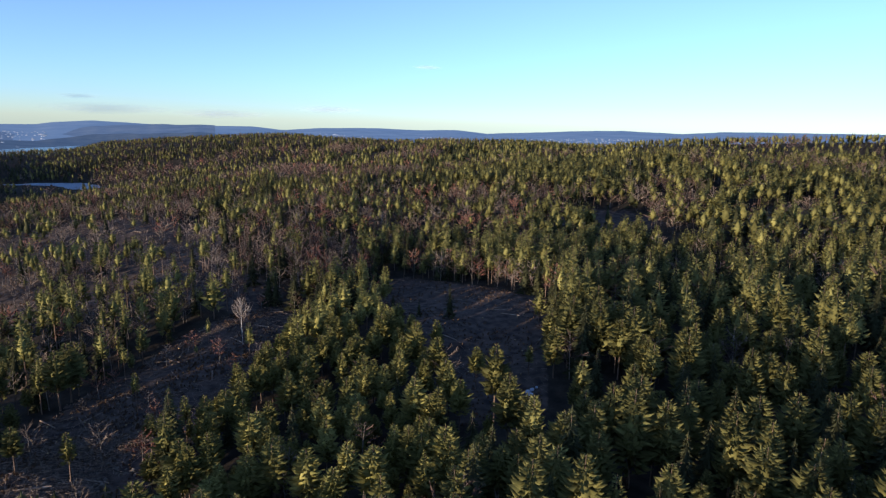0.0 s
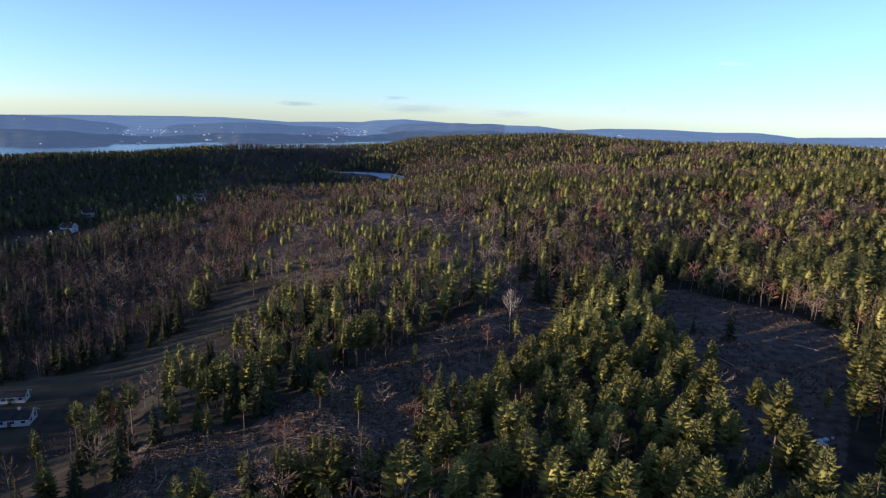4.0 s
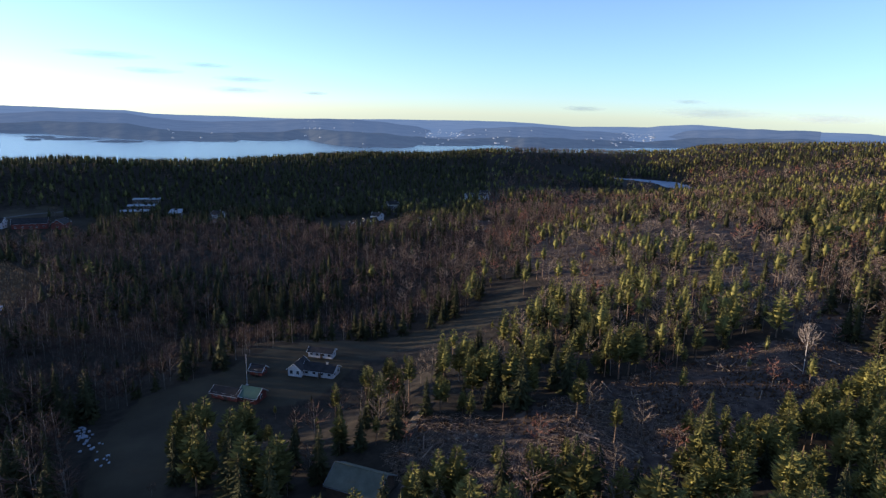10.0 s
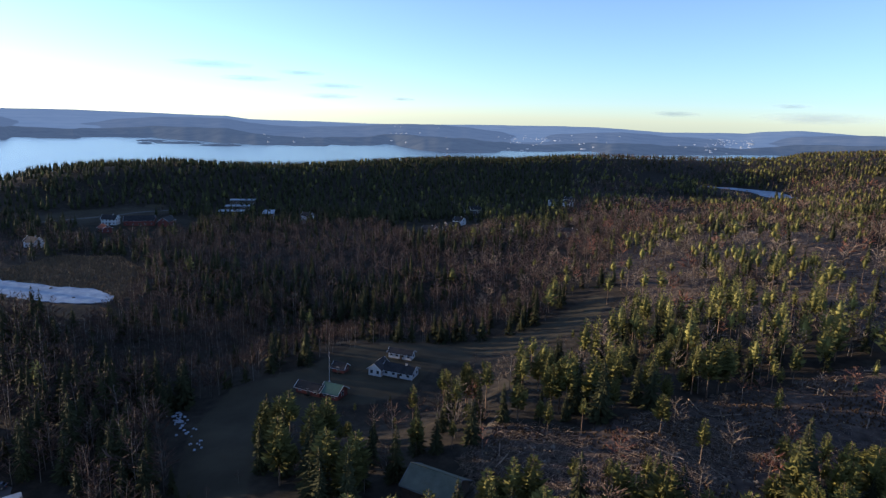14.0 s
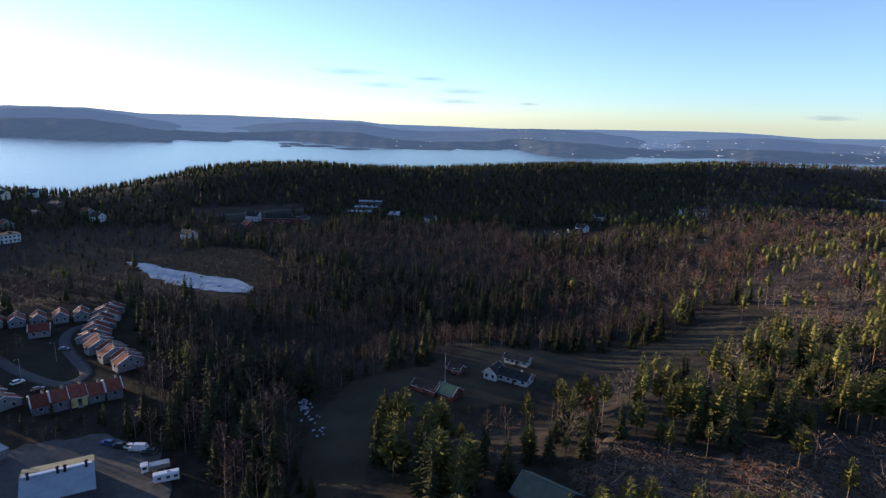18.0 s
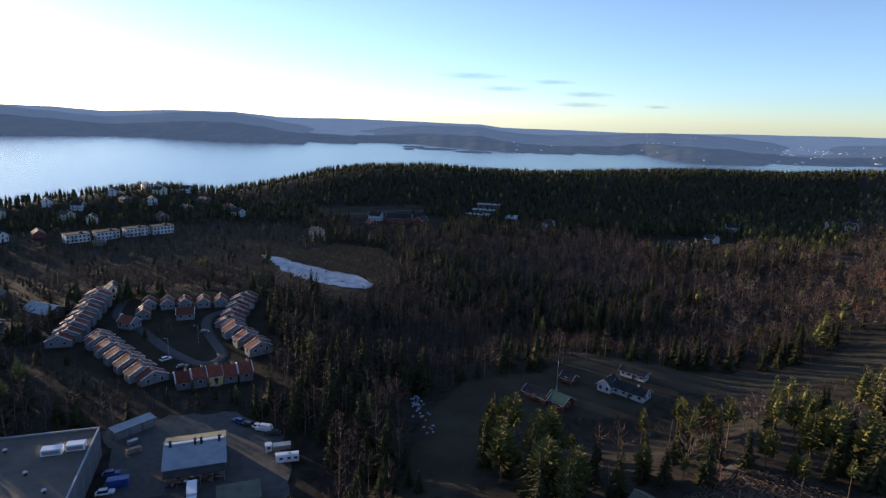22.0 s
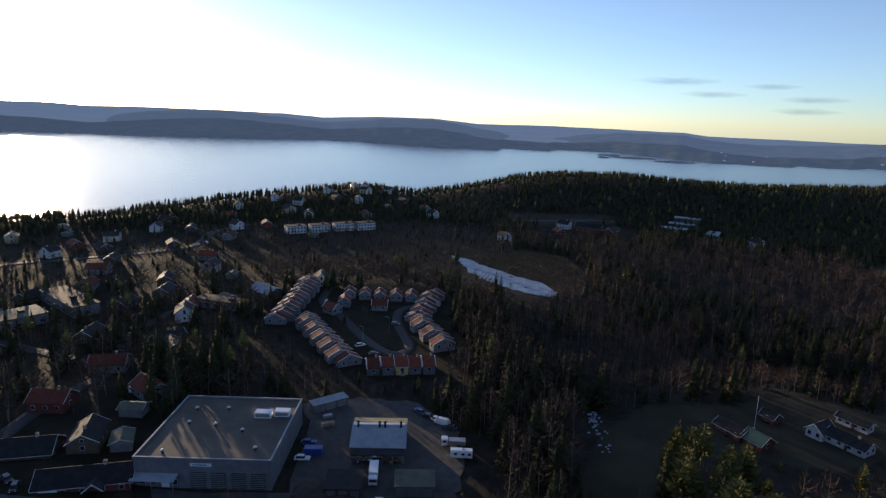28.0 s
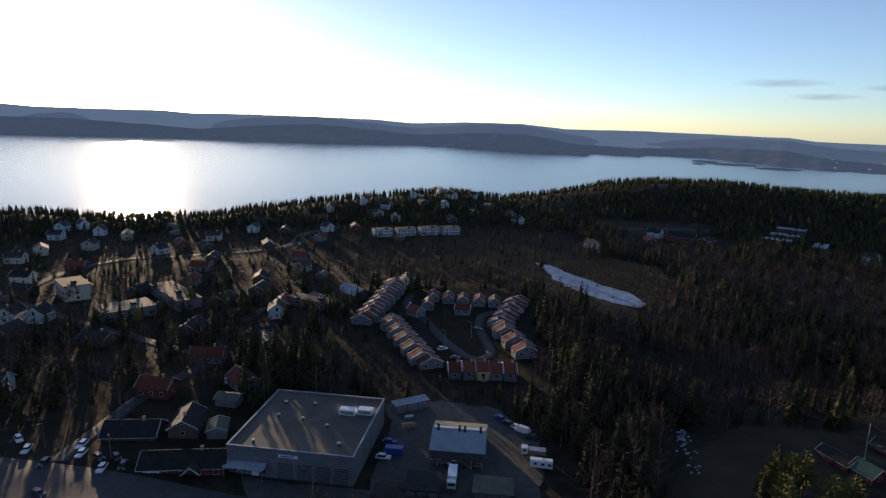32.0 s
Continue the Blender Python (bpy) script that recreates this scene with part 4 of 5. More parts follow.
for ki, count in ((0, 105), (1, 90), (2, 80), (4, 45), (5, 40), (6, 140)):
    single[np.flatnonzero(near_kinds == ki)[:count]] = True
firsts = {}
for row, ki in zip(near_rows[single], near_kinds[single]):
    x, y, z, h, w, wide = (float(v) for v in row)
    shape = int(w * 100) % 5
    m = Matrix.LocRotScale((x, y, z), Euler((0, 0, w)), None)
    nm, lb, gr = TREE_LABEL[int(ki)]
    if (ki, shape) not in firsts:
        firsts[ki, shape] = tree_thing(KINDS[int(ki)], shape, nm, lb)
        tree = tagged(firsts[ki, shape], group=gr)
        tree.matrix_basis = m
    else:
        tree = copy_thing(firsts[ki, shape], m)
    tree.scale = (h * wide, h * wide, h)
grow("near_woods", near_rows[~single], near_kinds[~single], 0, "close stand")
edge_rows, edge_kinds = scatter(190, 320, 4.6, 6)
grow("hillside_woods", edge_rows, edge_kinds, 3, "stand on the hillside")
mid_rows, mid_kinds = scatter(320, 640, 5.6, 2)
grow("middle_woods", mid_rows, mid_kinds, 1, "wooded slope")
far_rows, far_kinds = scatter(640, 1250, 7.6, 3)
grow("far_woods", far_rows, far_kinds, 2, "distant wood")
rim_rows, rim_kinds = scatter(1250, 1850, 11.0, 4)
rim_rows[:, 5] *= 1.2
grow("rim_woods", rim_rows, rim_kinds, 2, "wooded ridge")


# ---- yard with the warehouse ----
yard = patch("yard", "grey gravel and asphalt yard", YARD + [], M_GRAVEL, 0.22, "yard", 0.8)
patch("pond", "pale ice on a forest pond", POND, M_ICE, -1.2, "pond", 1.5)
patch("lake", "pale ice on a distant lake", LAKE, M_ICE, -6.5, "lake", 3.0)
for ox, oy, oz, r in ((-376, -14, -1.1, 0.9), (-352, -4, -1.1, 0.7)):
    b = bmesh.new()
    bmesh.ops.create_icosphere(b, subdivisions=2, radius=r)
    for v in b.verts:
        v.co *= 1 + 0.25 * noise.noise(v.co * 2)
        v.co.z *= 0.6
    me = bpy.data.meshes.new("boulder")
    b.to_mesh(me)
    b.free()
    me.materials.append(M_ROCK)
    tagged(new("boulder", me), "dark boulder frozen into the pond ice", "boulder", "boulders in the pond").location = (ox, oy, oz)


def warehouse():
    root = tagged(new("warehouse"), "large flat-roofed grey warehouse with felt roof and roller doors", "warehouse")
    a, h = 17.5, 8.0
    part("wall", box(-a, -a, -1.5, a, a, h - 0.4), M_GREYWALL, root)
    part("roof", box(-a + 0.3, -a + 0.3, h - 0.4, a - 0.3, a - 0.3, h - 0.1), M_FELT, root, "weathered grey-brown roofing felt")
    for x0, y0, x1, y1 in ((-a - 0.1, -a - 0.1, a + 0.1, -a + 0.3), (-a - 0.1, a - 0.3, a + 0.1, a + 0.1), (-a - 0.1, -a + 0.3, -a + 0.3, a - 0.3), (a - 0.3, -a + 0.3, a + 0.1, a - 0.3)):
        part("parapet", box(x0, y0, h - 0.5, x1, y1, h + 0.35), M_GREYWALL, root)
        part("coping", box(x0 - 0.03, y0 - 0.03, h + 0.35, x1 + 0.03, y1 + 0.03, h + 0.41), M_METALROOF, root, "pale metal coping")
    for i, (u, v) in enumerate(((0.18, 0.08), (0.84, 0.16), (0.42, 0.5), (0.2, 0.52), (0.17, 0.76), (0.43, 0.78), (0.66, 0.42))):
        x, y = -a + 2 * a * u, -a + 2 * a * v
        fan = part("roof_vent", tube((x, y, h - 0.1), (x, y, h + 0.7), 0.35, 0.35, 10), M_DARKROOF, root)
        part("vent_cap", tube((x, y, h + 0.7), (x, y, h + 1.05), 0.62, 0.3, 10), M_STEEL, fan)
    for x0, x1, y in ((6.5, 11.3, 6.5), (11.9, 16.3, 7.6)):
        unit = part("air_unit", box(x0, y - 1.3, h - 0.1, x1, y + 1.3, h + 1.6, bevel=0.08), M_CARWHITE, root, "white rooftop air unit")
        part("grille", box(x0 + 0.4, y - 1.36, h + 0.3, x1 - 0.4, y - 1.3, h + 1.2), M_STEEL, unit)
    for i, x in enumerate((-1.2, 4.0, 9.2, 14.2)):
        door = part("roller_door", box(x - 1.9, -a - 0.08, 0.1, x + 1.9, -a, 4.4), M_CARDARK, root, "dark slatted roller door")
        for k in range(8):
            part("slat", box(x - 1.85, -a - 0.14, 0.3 + k * 0.52, x + 1.85, -a - 0.08, 0.55 + k * 0.52), M_STEEL, door)
    part("sign", box(-3.0, -a - 0.2, 6.2, 2.4, -a - 0.02, 7.0), M_CARWHITE, root, "pale blank sign with a dark bar")
    part("sign_bar", box(-2.4, -a - 0.24, 6.5, 1.4, -a - 0.2, 6.75), M_CARBLUE, root)
    can = part("canopy", prism([(-a - 3.0, 3.2), (-a, 3.7), (-a, 3.9), (-a - 3.0, 3.4)], -a, -6.2), M_METALROOF, root, "pale blue-grey entrance canopy")
    for x in (-a + 0.3, -12.0, -6.5):
        part("post", tube((x, -a - 2.8, -0.3), (x, -a - 2.8, 3.3), 0.09, sides=6), M_STEEL, can)
    part("entrance_door", box(-10.6, -a - 0.1, 0, -8.6, -a, 2.3), M_CARWHITE, root)
    for x in (-15.5, -12.8, -7.4):
        window(root, x, -a, 0.8, 1.6, 1.4, 0)
    for y in (-10, -3, 4, 11):
        part("pilaster", box(a, y - 0.15, -0.5, a + 0.1, y + 0.15, h - 0.5), M_CONCRETE, root)
    return place(root, -147.5, -82.8, 99.0, 0.2)


warehouse()


def workshop():
    root = tagged(new("workshop"), "long workshop with pale sheet roof, skylight ridge and open lean-to shelves", "workshop")
    L, e, r = 15.0, 4.0, 5.8
    part("wall", prism([(-7.0, -1.2), (8.6, -1.2), (8.6, e), (1.8, r), (-7.0, e - 0.4)], -L / 2, L / 2), M_GREYWALL, root)
    part("back_roof", prism([(1.7, r + 0.05), (9.2, e - 0.15), (9.2, e + 0.05), (1.7, r + 0.25)], -L / 2 - 0.5, L / 2 + 0.5), M_MOSSROOF, root, "mossy green-grey back roof")
    part("front_roof", prism([(1.7, r + 0.05), (-7.6, e - 0.55), (-7.6, e - 0.35), (1.7, r + 0.25)], -L / 2 - 0.5, L / 2 + 0.5), M_METALROOF, root, "pale blue sheet roof")
    part("skylight_ridge", box(-L / 2, 0.9, r + 0.1, L / 2, 2.0, r + 0.45, bevel=0.08), M_CARWHITE, root, "white ridge skylight")
    for x in (-6.2, 0.0, 6.2, 1.6):
        fan = part("roof_vent", tube((x, 0.4, r - 0.2), (x, 0.4, r + 1.5), 0.32, sides=8), M_DARKROOF, root)
        part("vent_cap", tube((x, 0.4, r + 1.5), (x, 0.4, r + 1.75), 0.55, 0.25, 8), M_DARKROOF, fan)
    part("lean_to_roof", prism([(-7.0, 3.4), (-10.6, 2.9), (-10.6, 3.05), (-7.0, 3.55)], -L / 2, L / 2), M_DARKROOF, root, "dark grey lean-to roof")
    for i in range(6):
        x = -L / 2 + 0.3 + i * (L - 0.6) / 5
        part("post", box(x - 0.08, -10.4, -0.5, x + 0.08, -10.25, 2.95), M_LOG, root)
    for z in (0.9, 1.9):
        part("shelf", box(-L / 2 + 0.4, -10.0, z, L / 2 - 0.4, -8.2, z + 0.07), M_LOG, root)
    return place(root, -160.0, -41.5, 101.0, 0.2)


workshop()
_rng = random.Random(3)
SHELF = Matrix.Translation((-160.0, -41.5, 0.2)) @ Matrix.Rotation(radians(101.0), 4, "Z")
for i in range(26):
    w, d, h = _rng.uniform(0.4, 1.3), _rng.uniform(0.5, 1.4), _rng.uniform(0.3, 0.75)
    x, z = -6.8 + (i % 9) * 1.55 + _rng.uniform(-0.3, 0.3), (0.03, 0.975, 1.975)[i // 9]
    crate = tagged(new("crate"), "stored box of timber or goods under the lean-to", "crate", "goods under the lean-to")
    part("body", box(-w / 2, -d / 2, 0, w / 2, d / 2, h, bevel=0.03), _rng.choice([M_LOG, M_CARWHITE, M_STEEL, M_BROWNWALL, M_CARBLUE]), crate)
    part("lid", box(-w / 2 - 0.02, -d / 2 - 0.02, h, w / 2 + 0.02, d / 2 + 0.02, h + 0.05), M_BROWNWALL, crate)
    crate.matrix_basis = SHELF @ Matrix.Translation((x, -9.1, z))


def flat_shed(name, label, L, W, h, wall, roof):
    root = tagged(new(name), label, "shed")
    part("wall", box(-L / 2, -W / 2, -0.8, L / 2, W / 2, h), wall, root)
    part("roof", prism([(-W / 2 - 0.3, h + 0.02), (W / 2 + 0.3, h + 0.32), (W / 2 + 0.3, h + 0.5), (-W / 2 - 0.3, h + 0.2)], -L / 2 - 0.3, L / 2 + 0.3), roof, root)
    for i in range(3):
        part("gate", box(-L / 2 + L * (i + 0.12) / 3, -W / 2 - 0.06, 0, -L / 2 + L * (i + 0.88) / 3, -W / 2, h - 0.4), M_STEEL, root)
    return root


place(flat_shed("grey_shed", "low grey shed with a flat sheet roof in the yard", 10, 7, 2.8, M_GREYWALL, M_MOSSROOF), -141, -27, 101, 0.2)
place(flat_shed("dark_shed", "dark low shed with a black felt roof", 9, 8, 3.0, M_BROWNWALL, M_DARKROOF), -136.5, -44.5, 101, 0.2)
place(flat_shed("storage_hall", "low pale tarpaulin hall at the yard edge", 12, 3.4, 2.6, M_GREYWALL, M_METALROOF), -180, -64, 135, 0.2)
for (x, y, w) in ((-131, -30, 0.9), (-133, -52, 1.2), (-130, -44, 1.0)):
    b = bmesh.new()
    bmesh.ops.create_icosphere(b, subdivisions=3, radius=4.5 * w)
    for v in b.verts:
        v.co.z = max(v.co.z * 0.4, -0.3) + 0.35 * noise.noise(v.co * 0.5)
        v.co.xy *= 1 + 0.2 * noise.noise(Vector((v.co.x, v.co.y, 1)) * 0.3)
    me = bpy.data.meshes.new("mound")
    b.to_mesh(me)
    b.free()
    me.materials.append(M_DIRT)
    tagged(new("mound", me), "dark mound of bare soil in the yard", "mound", "soil mounds").location = (x, y, 0.3)


def wheels(root, xs, half, r, width=0.25):
    for x in xs:
        for s in (-1, 1):
            wh = part("wheel", tube((x, s * half - s * width, r), (x, s * half, r), r, sides=12), M_BLACK, root)
            part("rim", tube((x, s * half, r), (x, s * (half + 0.02), r), r * 0.55, sides=10), M_STEEL, wh)


def car(label, paint, L=4.4, W=1.8, H=1.48, van=False):
    root = tagged(new("van" if van else "car"), label, "van" if van else "car", "parked vehicles")
    b = box(-L / 2, -W / 2, 0.25, L / 2, W / 2, H * 0.58, bevel=0.12)
    part("body", b, paint, root)
    x0, x1 = (-L * 0.48, L * 0.30) if van else (-L * 0.40, L * 0.18)
    cab = prism([(-W / 2 + 0.08, H * 0.57), (W / 2 - 0.08, H * 0.57), (W / 2 - 0.25, H - 0.05), (-W / 2 + 0.25, H - 0.05)], x0, x1)
    for v in cab.verts:
        if v.co.z > H * 0.7:
            v.co.x *= 0.82
    cabin = part("cabin", cab, paint if van else M_GLASS, root, "" if van else "dark glazed cabin")
    part("roof", box(x0 * 0.8, -W / 2 + 0.26, H - 0.06, x1 * 0.8, W / 2 - 0.26, H, bevel=0.02), paint, root)
    part("windscreen", prism([(-W / 2 + 0.2, H * 0.6), (W / 2 - 0.2, H * 0.6), (W / 2 - 0.3, H * 0.92), (-W / 2 + 0.3, H * 0.92)], x1 * 0.95, x1 + 0.03), M_GLASS, root)
    for s in (-1, 1):
        part("headlight", box(L / 2 - 0.04, s * W * 0.36 - 0.16, 0.55, L / 2 + 0.02, s * W * 0.36 + 0.16, 0.72), M_CARWHITE, root)
        part("tail_light", box(-L / 2 - 0.02, s * W * 0.38 - 0.12, 0.6, -L / 2 + 0.04, s * W * 0.38 + 0.12, 0.78), M_CARRED, root)
    wheels(root, (-L * 0.3, L * 0.31), W / 2, 0.32)
    return root


def caravan():
    root = tagged(new("caravan"), "white caravan with dark windows parked by the trees", "caravan")
    b = prism([(-1.1, 0.45), (1.1, 0.45), (1.12, 1.2), (1.05, 2.4), (0.8, 2.62), (-0.8, 2.62), (-1.05, 2.4), (-1.12, 1.2)], -3.1, 3.0)
    for v in b.verts:
        if v.co.x > 2.5:
            v.co.x += 0.35 * math.sin((v.co.z - 0.45) * 1.3)
    bmesh.ops.bevel(b, geom=b.edges[:], offset=0.07, segments=2, affect="EDGES")
    part("body", b, M_CARWHITE, root)
    for x in (-2.2, -0.4, 1.7):
        for s in (-1, 1):
            part("window", box(x - 0.45, s * 1.12 - 0.03, 1.35, x + 0.45, s * 1.12 + 0.03, 1.95), M_GLASS, root)
    part("door", box(0.4, -1.16, 0.5, 1.05, -1.1, 2.25), M_STEEL, root)
    part("stripe", box(-3.0, -1.155, 0.95, 0.35, -1.105, 1.15), M_CARBLUE, root)
    part("roof_hatch", box(-0.9, -0.35, 2.6, -0.2, 0.35, 2.75, bevel=0.03), M_STEEL, root)
    part("drawbar", box(3.1, -0.06, 0.5, 4.3, 0.06, 0.62), M_STEEL, root)
    wheels(root, (-0.3,), 1.1, 0.34)
    return root


def truck(label, cab_paint, bed, L=7.0):
    root = tagged(new("truck"), label, "truck")
    part("chassis", box(-L / 2, -0.5, 0.6, L / 2, 0.5, 0.9), M_BLACK, root)
    cab = part("cab", box(L / 2 - 1.9, -1.15, 0.6, L / 2, 1.15, 2.7, bevel=0.12), cab_paint, root)
    part("windscreen", box(L / 2 - 0.02, -1.0, 1.6, L / 2 + 0.04, 1.0, 2.4), M_GLASS, cab)
    for s in (-1, 1):
        part("side_window", box(L / 2 - 1.5, s * 1.15 - 0.03, 1.6, L / 2 - 0.5, s * 1.15 + 0.03, 2.35), M_GLASS, cab)
        part("mirror", box(L / 2 - 0.1, s * 1.35 - 0.1, 1.7, L / 2 + 0.05, s * 1.35 + 0.1, 2.2), M_BLACK, cab)
    part("load_bed", box(-L / 2 - 0.1, -1.2, 0.95, L / 2 - 2.1, 1.2, 2.2 if bed is not M_CARWHITE else 3.2, bevel=0.06), bed, root)
    wheels(root, (-L * 0.32, -L * 0.16, L * 0.33), 1.15, 0.48, 0.32)
    return root


place(caravan(), -158.5, -17.0, 276, 0.24)
place(truck("white tipper truck with pale load bed", M_CARWHITE, M_STEEL), -164.2, -20.2, 278, 0.24)
place(truck("white box truck seen end-on in the yard", M_CARWHITE, M_CARWHITE, 8.0), -143.0, -38.6, 12, 0.24)
place(car("white delivery van in the yard", M_CARWHITE, 5.2, 1.95, 2.2, True), -176.5, -25.5, 250, 0.24)
CARS = [place(car("silver-white car parked by the road", M_CARWHITE), -122, -141, 20), place(car("dark car parked by the road", M_CARDARK), -118, -131, 70),
        place(car("dark blue car parked in the yard", M_CARBLUE), -156.5, -62, 100, 0.24), place(car("red car parked outside a house", M_CARRED), -140, -128, 50)]
for x, y, a, k, z in ((-178.5, -28, 245, 0, 0.24), (-180, -31, 240, 1, 0.24), (-182.5, -34, 235, 2, 0.24), (-174, -22.5, 260, 1, 0.24), (-148, -60.5, 100, 0, 0.24), (-119, -161, 60, 0, None), (-117, -122, 30, 1, None),
                      (-118, -137, 20, 0, None), (-114, -126, 25, 0, None), (-119.5, -126.5, 60, 1, None), (-115, -153, 30, 0, None), (-111, -142, 20, 1, None), (-100, -131, 80, 1, None), (-133, -34, 100, 0, 0.24), (-128, -108, 10, 3, None), (-236, -70, 130, 0, None), (-228, -62, 120, 1, None),
                      (-290, -104, 20, 0, None), (-266, -62, 80, 1, None), (-175, -132, 40, 0, None), (-205, -160, 10, 1, None), (-246, -250, 100, 0, None), (-240, -246, 100, 3, None), (-300, -330, 60, 0, None),
                      (-340, -300, 45, 1, None), (-386, -262, 40, 0, None), (-420, -244, 30, 0, None)):
    again(CARS[k], x, y, a, z)


def stack(name, label, category, mat, n, size, x, y, turn):
    root = tagged(new(name), label, category)
    for i in range(n):
        part("board", box(-size[0] / 2 + 0.1 * (i % 3), -size[1] / 2, i * 0.32, size[0] / 2 - 0.1 * (i % 2), size[1] / 2, i * 0.32 + 0.28), mat, root)
    return place(root, x, y, turn, 0.24)


stack("timber_stack", "stack of sawn boards in the yard", "timber", M_LOG, 4, (4, 1.2), -168, -60, 120)
stack("timber_stack", "stack of grey boards by the track", "timber", M_STEEL, 3, (3, 1.4), -173, -62, 130)
stack("container_stack", "blue steel container beside the warehouse", "container", M_CARBLUE, 7, (5, 2.3), -151.5, -58.6, 100)

# ---- terraces of the housing estate ----
ROW_UNIT = house("row_house", "grey terraced house with red tiled gable roof and white trim", "row house", 4.7, 9.6, 2.5, 2.3, M_GREYWALL, M_REDTILE, 1, 2, 1, True, over=0.25, plain=True, verge=0.30)
ROW_WHITE = house("row_house", "white terraced house with red tiled gable roof", "row house", 4.7, 9.6, 2.5, 2.3, M_WHITE, M_REDTILE, 1, 2, 1, True, over=0.25, plain=True, verge=0.30)
for o in (ROW_UNIT, ROW_WHITE):
    tagged(o, group="terraced houses")
_used = {ROW_UNIT: False, ROW_WHITE: False}


def unit(kind, x, y, turn, z):
    if not _used[kind]:
        _used[kind] = True
        return place(kind, x, y, turn, z)
    return again(kind, x, y, turn, z)


def terrace(x0, y0, x1, y1, n, cross=False, sway=1.3, step=0.25, white=()):
    a = math.degrees(math.atan2(y1 - y0, x1 - x0))
    for i in range(n):
        u = i / max(n - 1, 1)
        s = sway * (-1 if i % 2 else 1)
        nx, ny = -math.sin(radians(a)), math.cos(radians(a))
        unit(ROW_WHITE if i in white else ROW_UNIT, x0 + (x1 - x0) * u + nx * s, y0 + (y1 - y0) * u + ny * s, a + (90 if cross else 0), 0.2 + step * i + (0.55 if i % 2 else 0.0))


terrace(-255, -114.5, -312, -121, 13, sway=1.0, step=0.22)
terrace(-257, -102, -216, -70, 11, sway=1.0, step=-0.04, white=(6,))
terrace(-212.5, -58, -214.3, -53, 2, sway=0.3, step=0.05)
terrace(-217, -43, -218.6, -38, 2, sway=0.3, step=0.05)
terrace(-312, -52, -274, -53, 8, sway=1.0, step=-0.15, white=(2,))
terrace(-267, -51, -241, -35, 6, sway=1.0, step=0.0, white=(2,))
GABLE_UNIT = house("gabled_house", "small grey house with red tiled gable roof and white verges", "house", 7.6, 6.0, 2.6, 2.2, M_GREYWALL, M_REDTILE, 2, 2, 1, False, over=0.3, plain=True, verge=0.3)
tagged(GABLE_UNIT, group="gabled estate houses")
for i, (x, y, a) in enumerate(((-304, -96, 16), (-304, -87.5, 14), (-304.5, -79.5, 13), (-305.5, -71, 12), (-306.5, -63, 11), (-276, -96, 60), (-287, -75, 100), (-289, -94, 16))):
    (place if i == 0 else again)(GABLE_UNIT, x, y, a, 0.3)
YELLOW_END = house("row_house", "terraced house with an ochre end wall and red roof", "row house", 4.6, 9.6, 2.8, 2.3, M_YELLOW, M_REDTILE, 1, 2, 1, True, over=0.25)
place(tagged(YELLOW_END, group="terraced houses"), -215.6, -48, 110, 0.6)
ribbon("road", "narrow grey estate road", [(-316, -112), (-292, -108), (-272, -90), (-246, -72), (-228, -55), (-236, -47), (-253, -55), (-271, -63), (-290, -66), (-298, -58)], 4.5, M_ASPHALT)
ribbon("road", "wide asphalt street and parking ground past the houses", [(-90, -200), (-98, -160), (-102, -130), (-105, -105), (-108, -84)], 24.0, M_ASPHALT)
ribbon("road", "pale gravel road across the flat fields", [(-598, -30), (-612, 0), (-630, 44), (-636, 84)], 3.5, M_GRAVEL)
ribbon("road", "main road through the town", [(-170, -330), (-225, -305), (-256, -318), (-296, -333), (-330, -320), (-352, -294), (-378, -266), (-408, -247), (-459, -262), (-500, -250)], 8.0, M_ASPHALT)
ribbon("road", "side street among gardens", [(-113, -140), (-150, -150), (-190, -150), (-225, -170), (-262, -175), (-300, -150), (-312, -122)], 5.5, M_ASPHALT)
ribbon("road", "grey street between gardens", [(-190, -150), (-205, -200), (-215, -250), (-226, -303)], 5.5, M_ASPHALT)
ribbon("track", "gravel track in the felled ground", [(-92, 50), (-100, 76), (-118, 86), (-126, 100)], 3.0, M_DIRT)

# ---- town houses ----
TOWN_KINDS = [
    house("house", "white wooden house with dark tiled roof", "house", 10, 8, 4.4, 2.8, M_WHITE, M_DARKROOF, 2, 1, 2, plain=True),
    house("house", "dark brown wooden house with black roof and white trim", "house", 12, 8, 3.0, 2.4, M_BROWNWALL, M_DARKROOF, 3, 1, 1, plain=True),
    house("house", "red wooden house with red tiled roof", "house", 11, 8, 3.2, 2.6, M_REDWALL, M_REDTILE, 3, 1, 1, plain=True),
    house("house", "beige wooden house with dark roof", "house", 11, 8.5, 4.4, 2.5, M_BEIGEWALL, M_DARKROOF, 2, 1, 2, plain=True),
    house("house", "grey house with red tiled roof", "house", 12, 8, 3.2, 2.5, M_GREYWALL, M_REDTILE, 3, 1, 1, plain=True),
    house("garage", "small grey garage with weathered sheet roof", "garage", 7, 5.5, 2.4, 1.0, M_GREYWALL, M_MOSSROOF, 0, 0, 1, False, plain=True),
]
_first = [True] * len(TOWN_KINDS)


def town_house(k, x, y, turn):
    z = zat(x, y) + 0.25
    if _first[k]:
        _first[k] = False
        return place(TOWN_KINDS[k], x, y, turn, z)
    return again(TOWN_KINDS[k], x, y, turn, z)


for k, x, y, a in KNOWN + GARDEN_HOUSES:
    town_house(k, x, y, a)


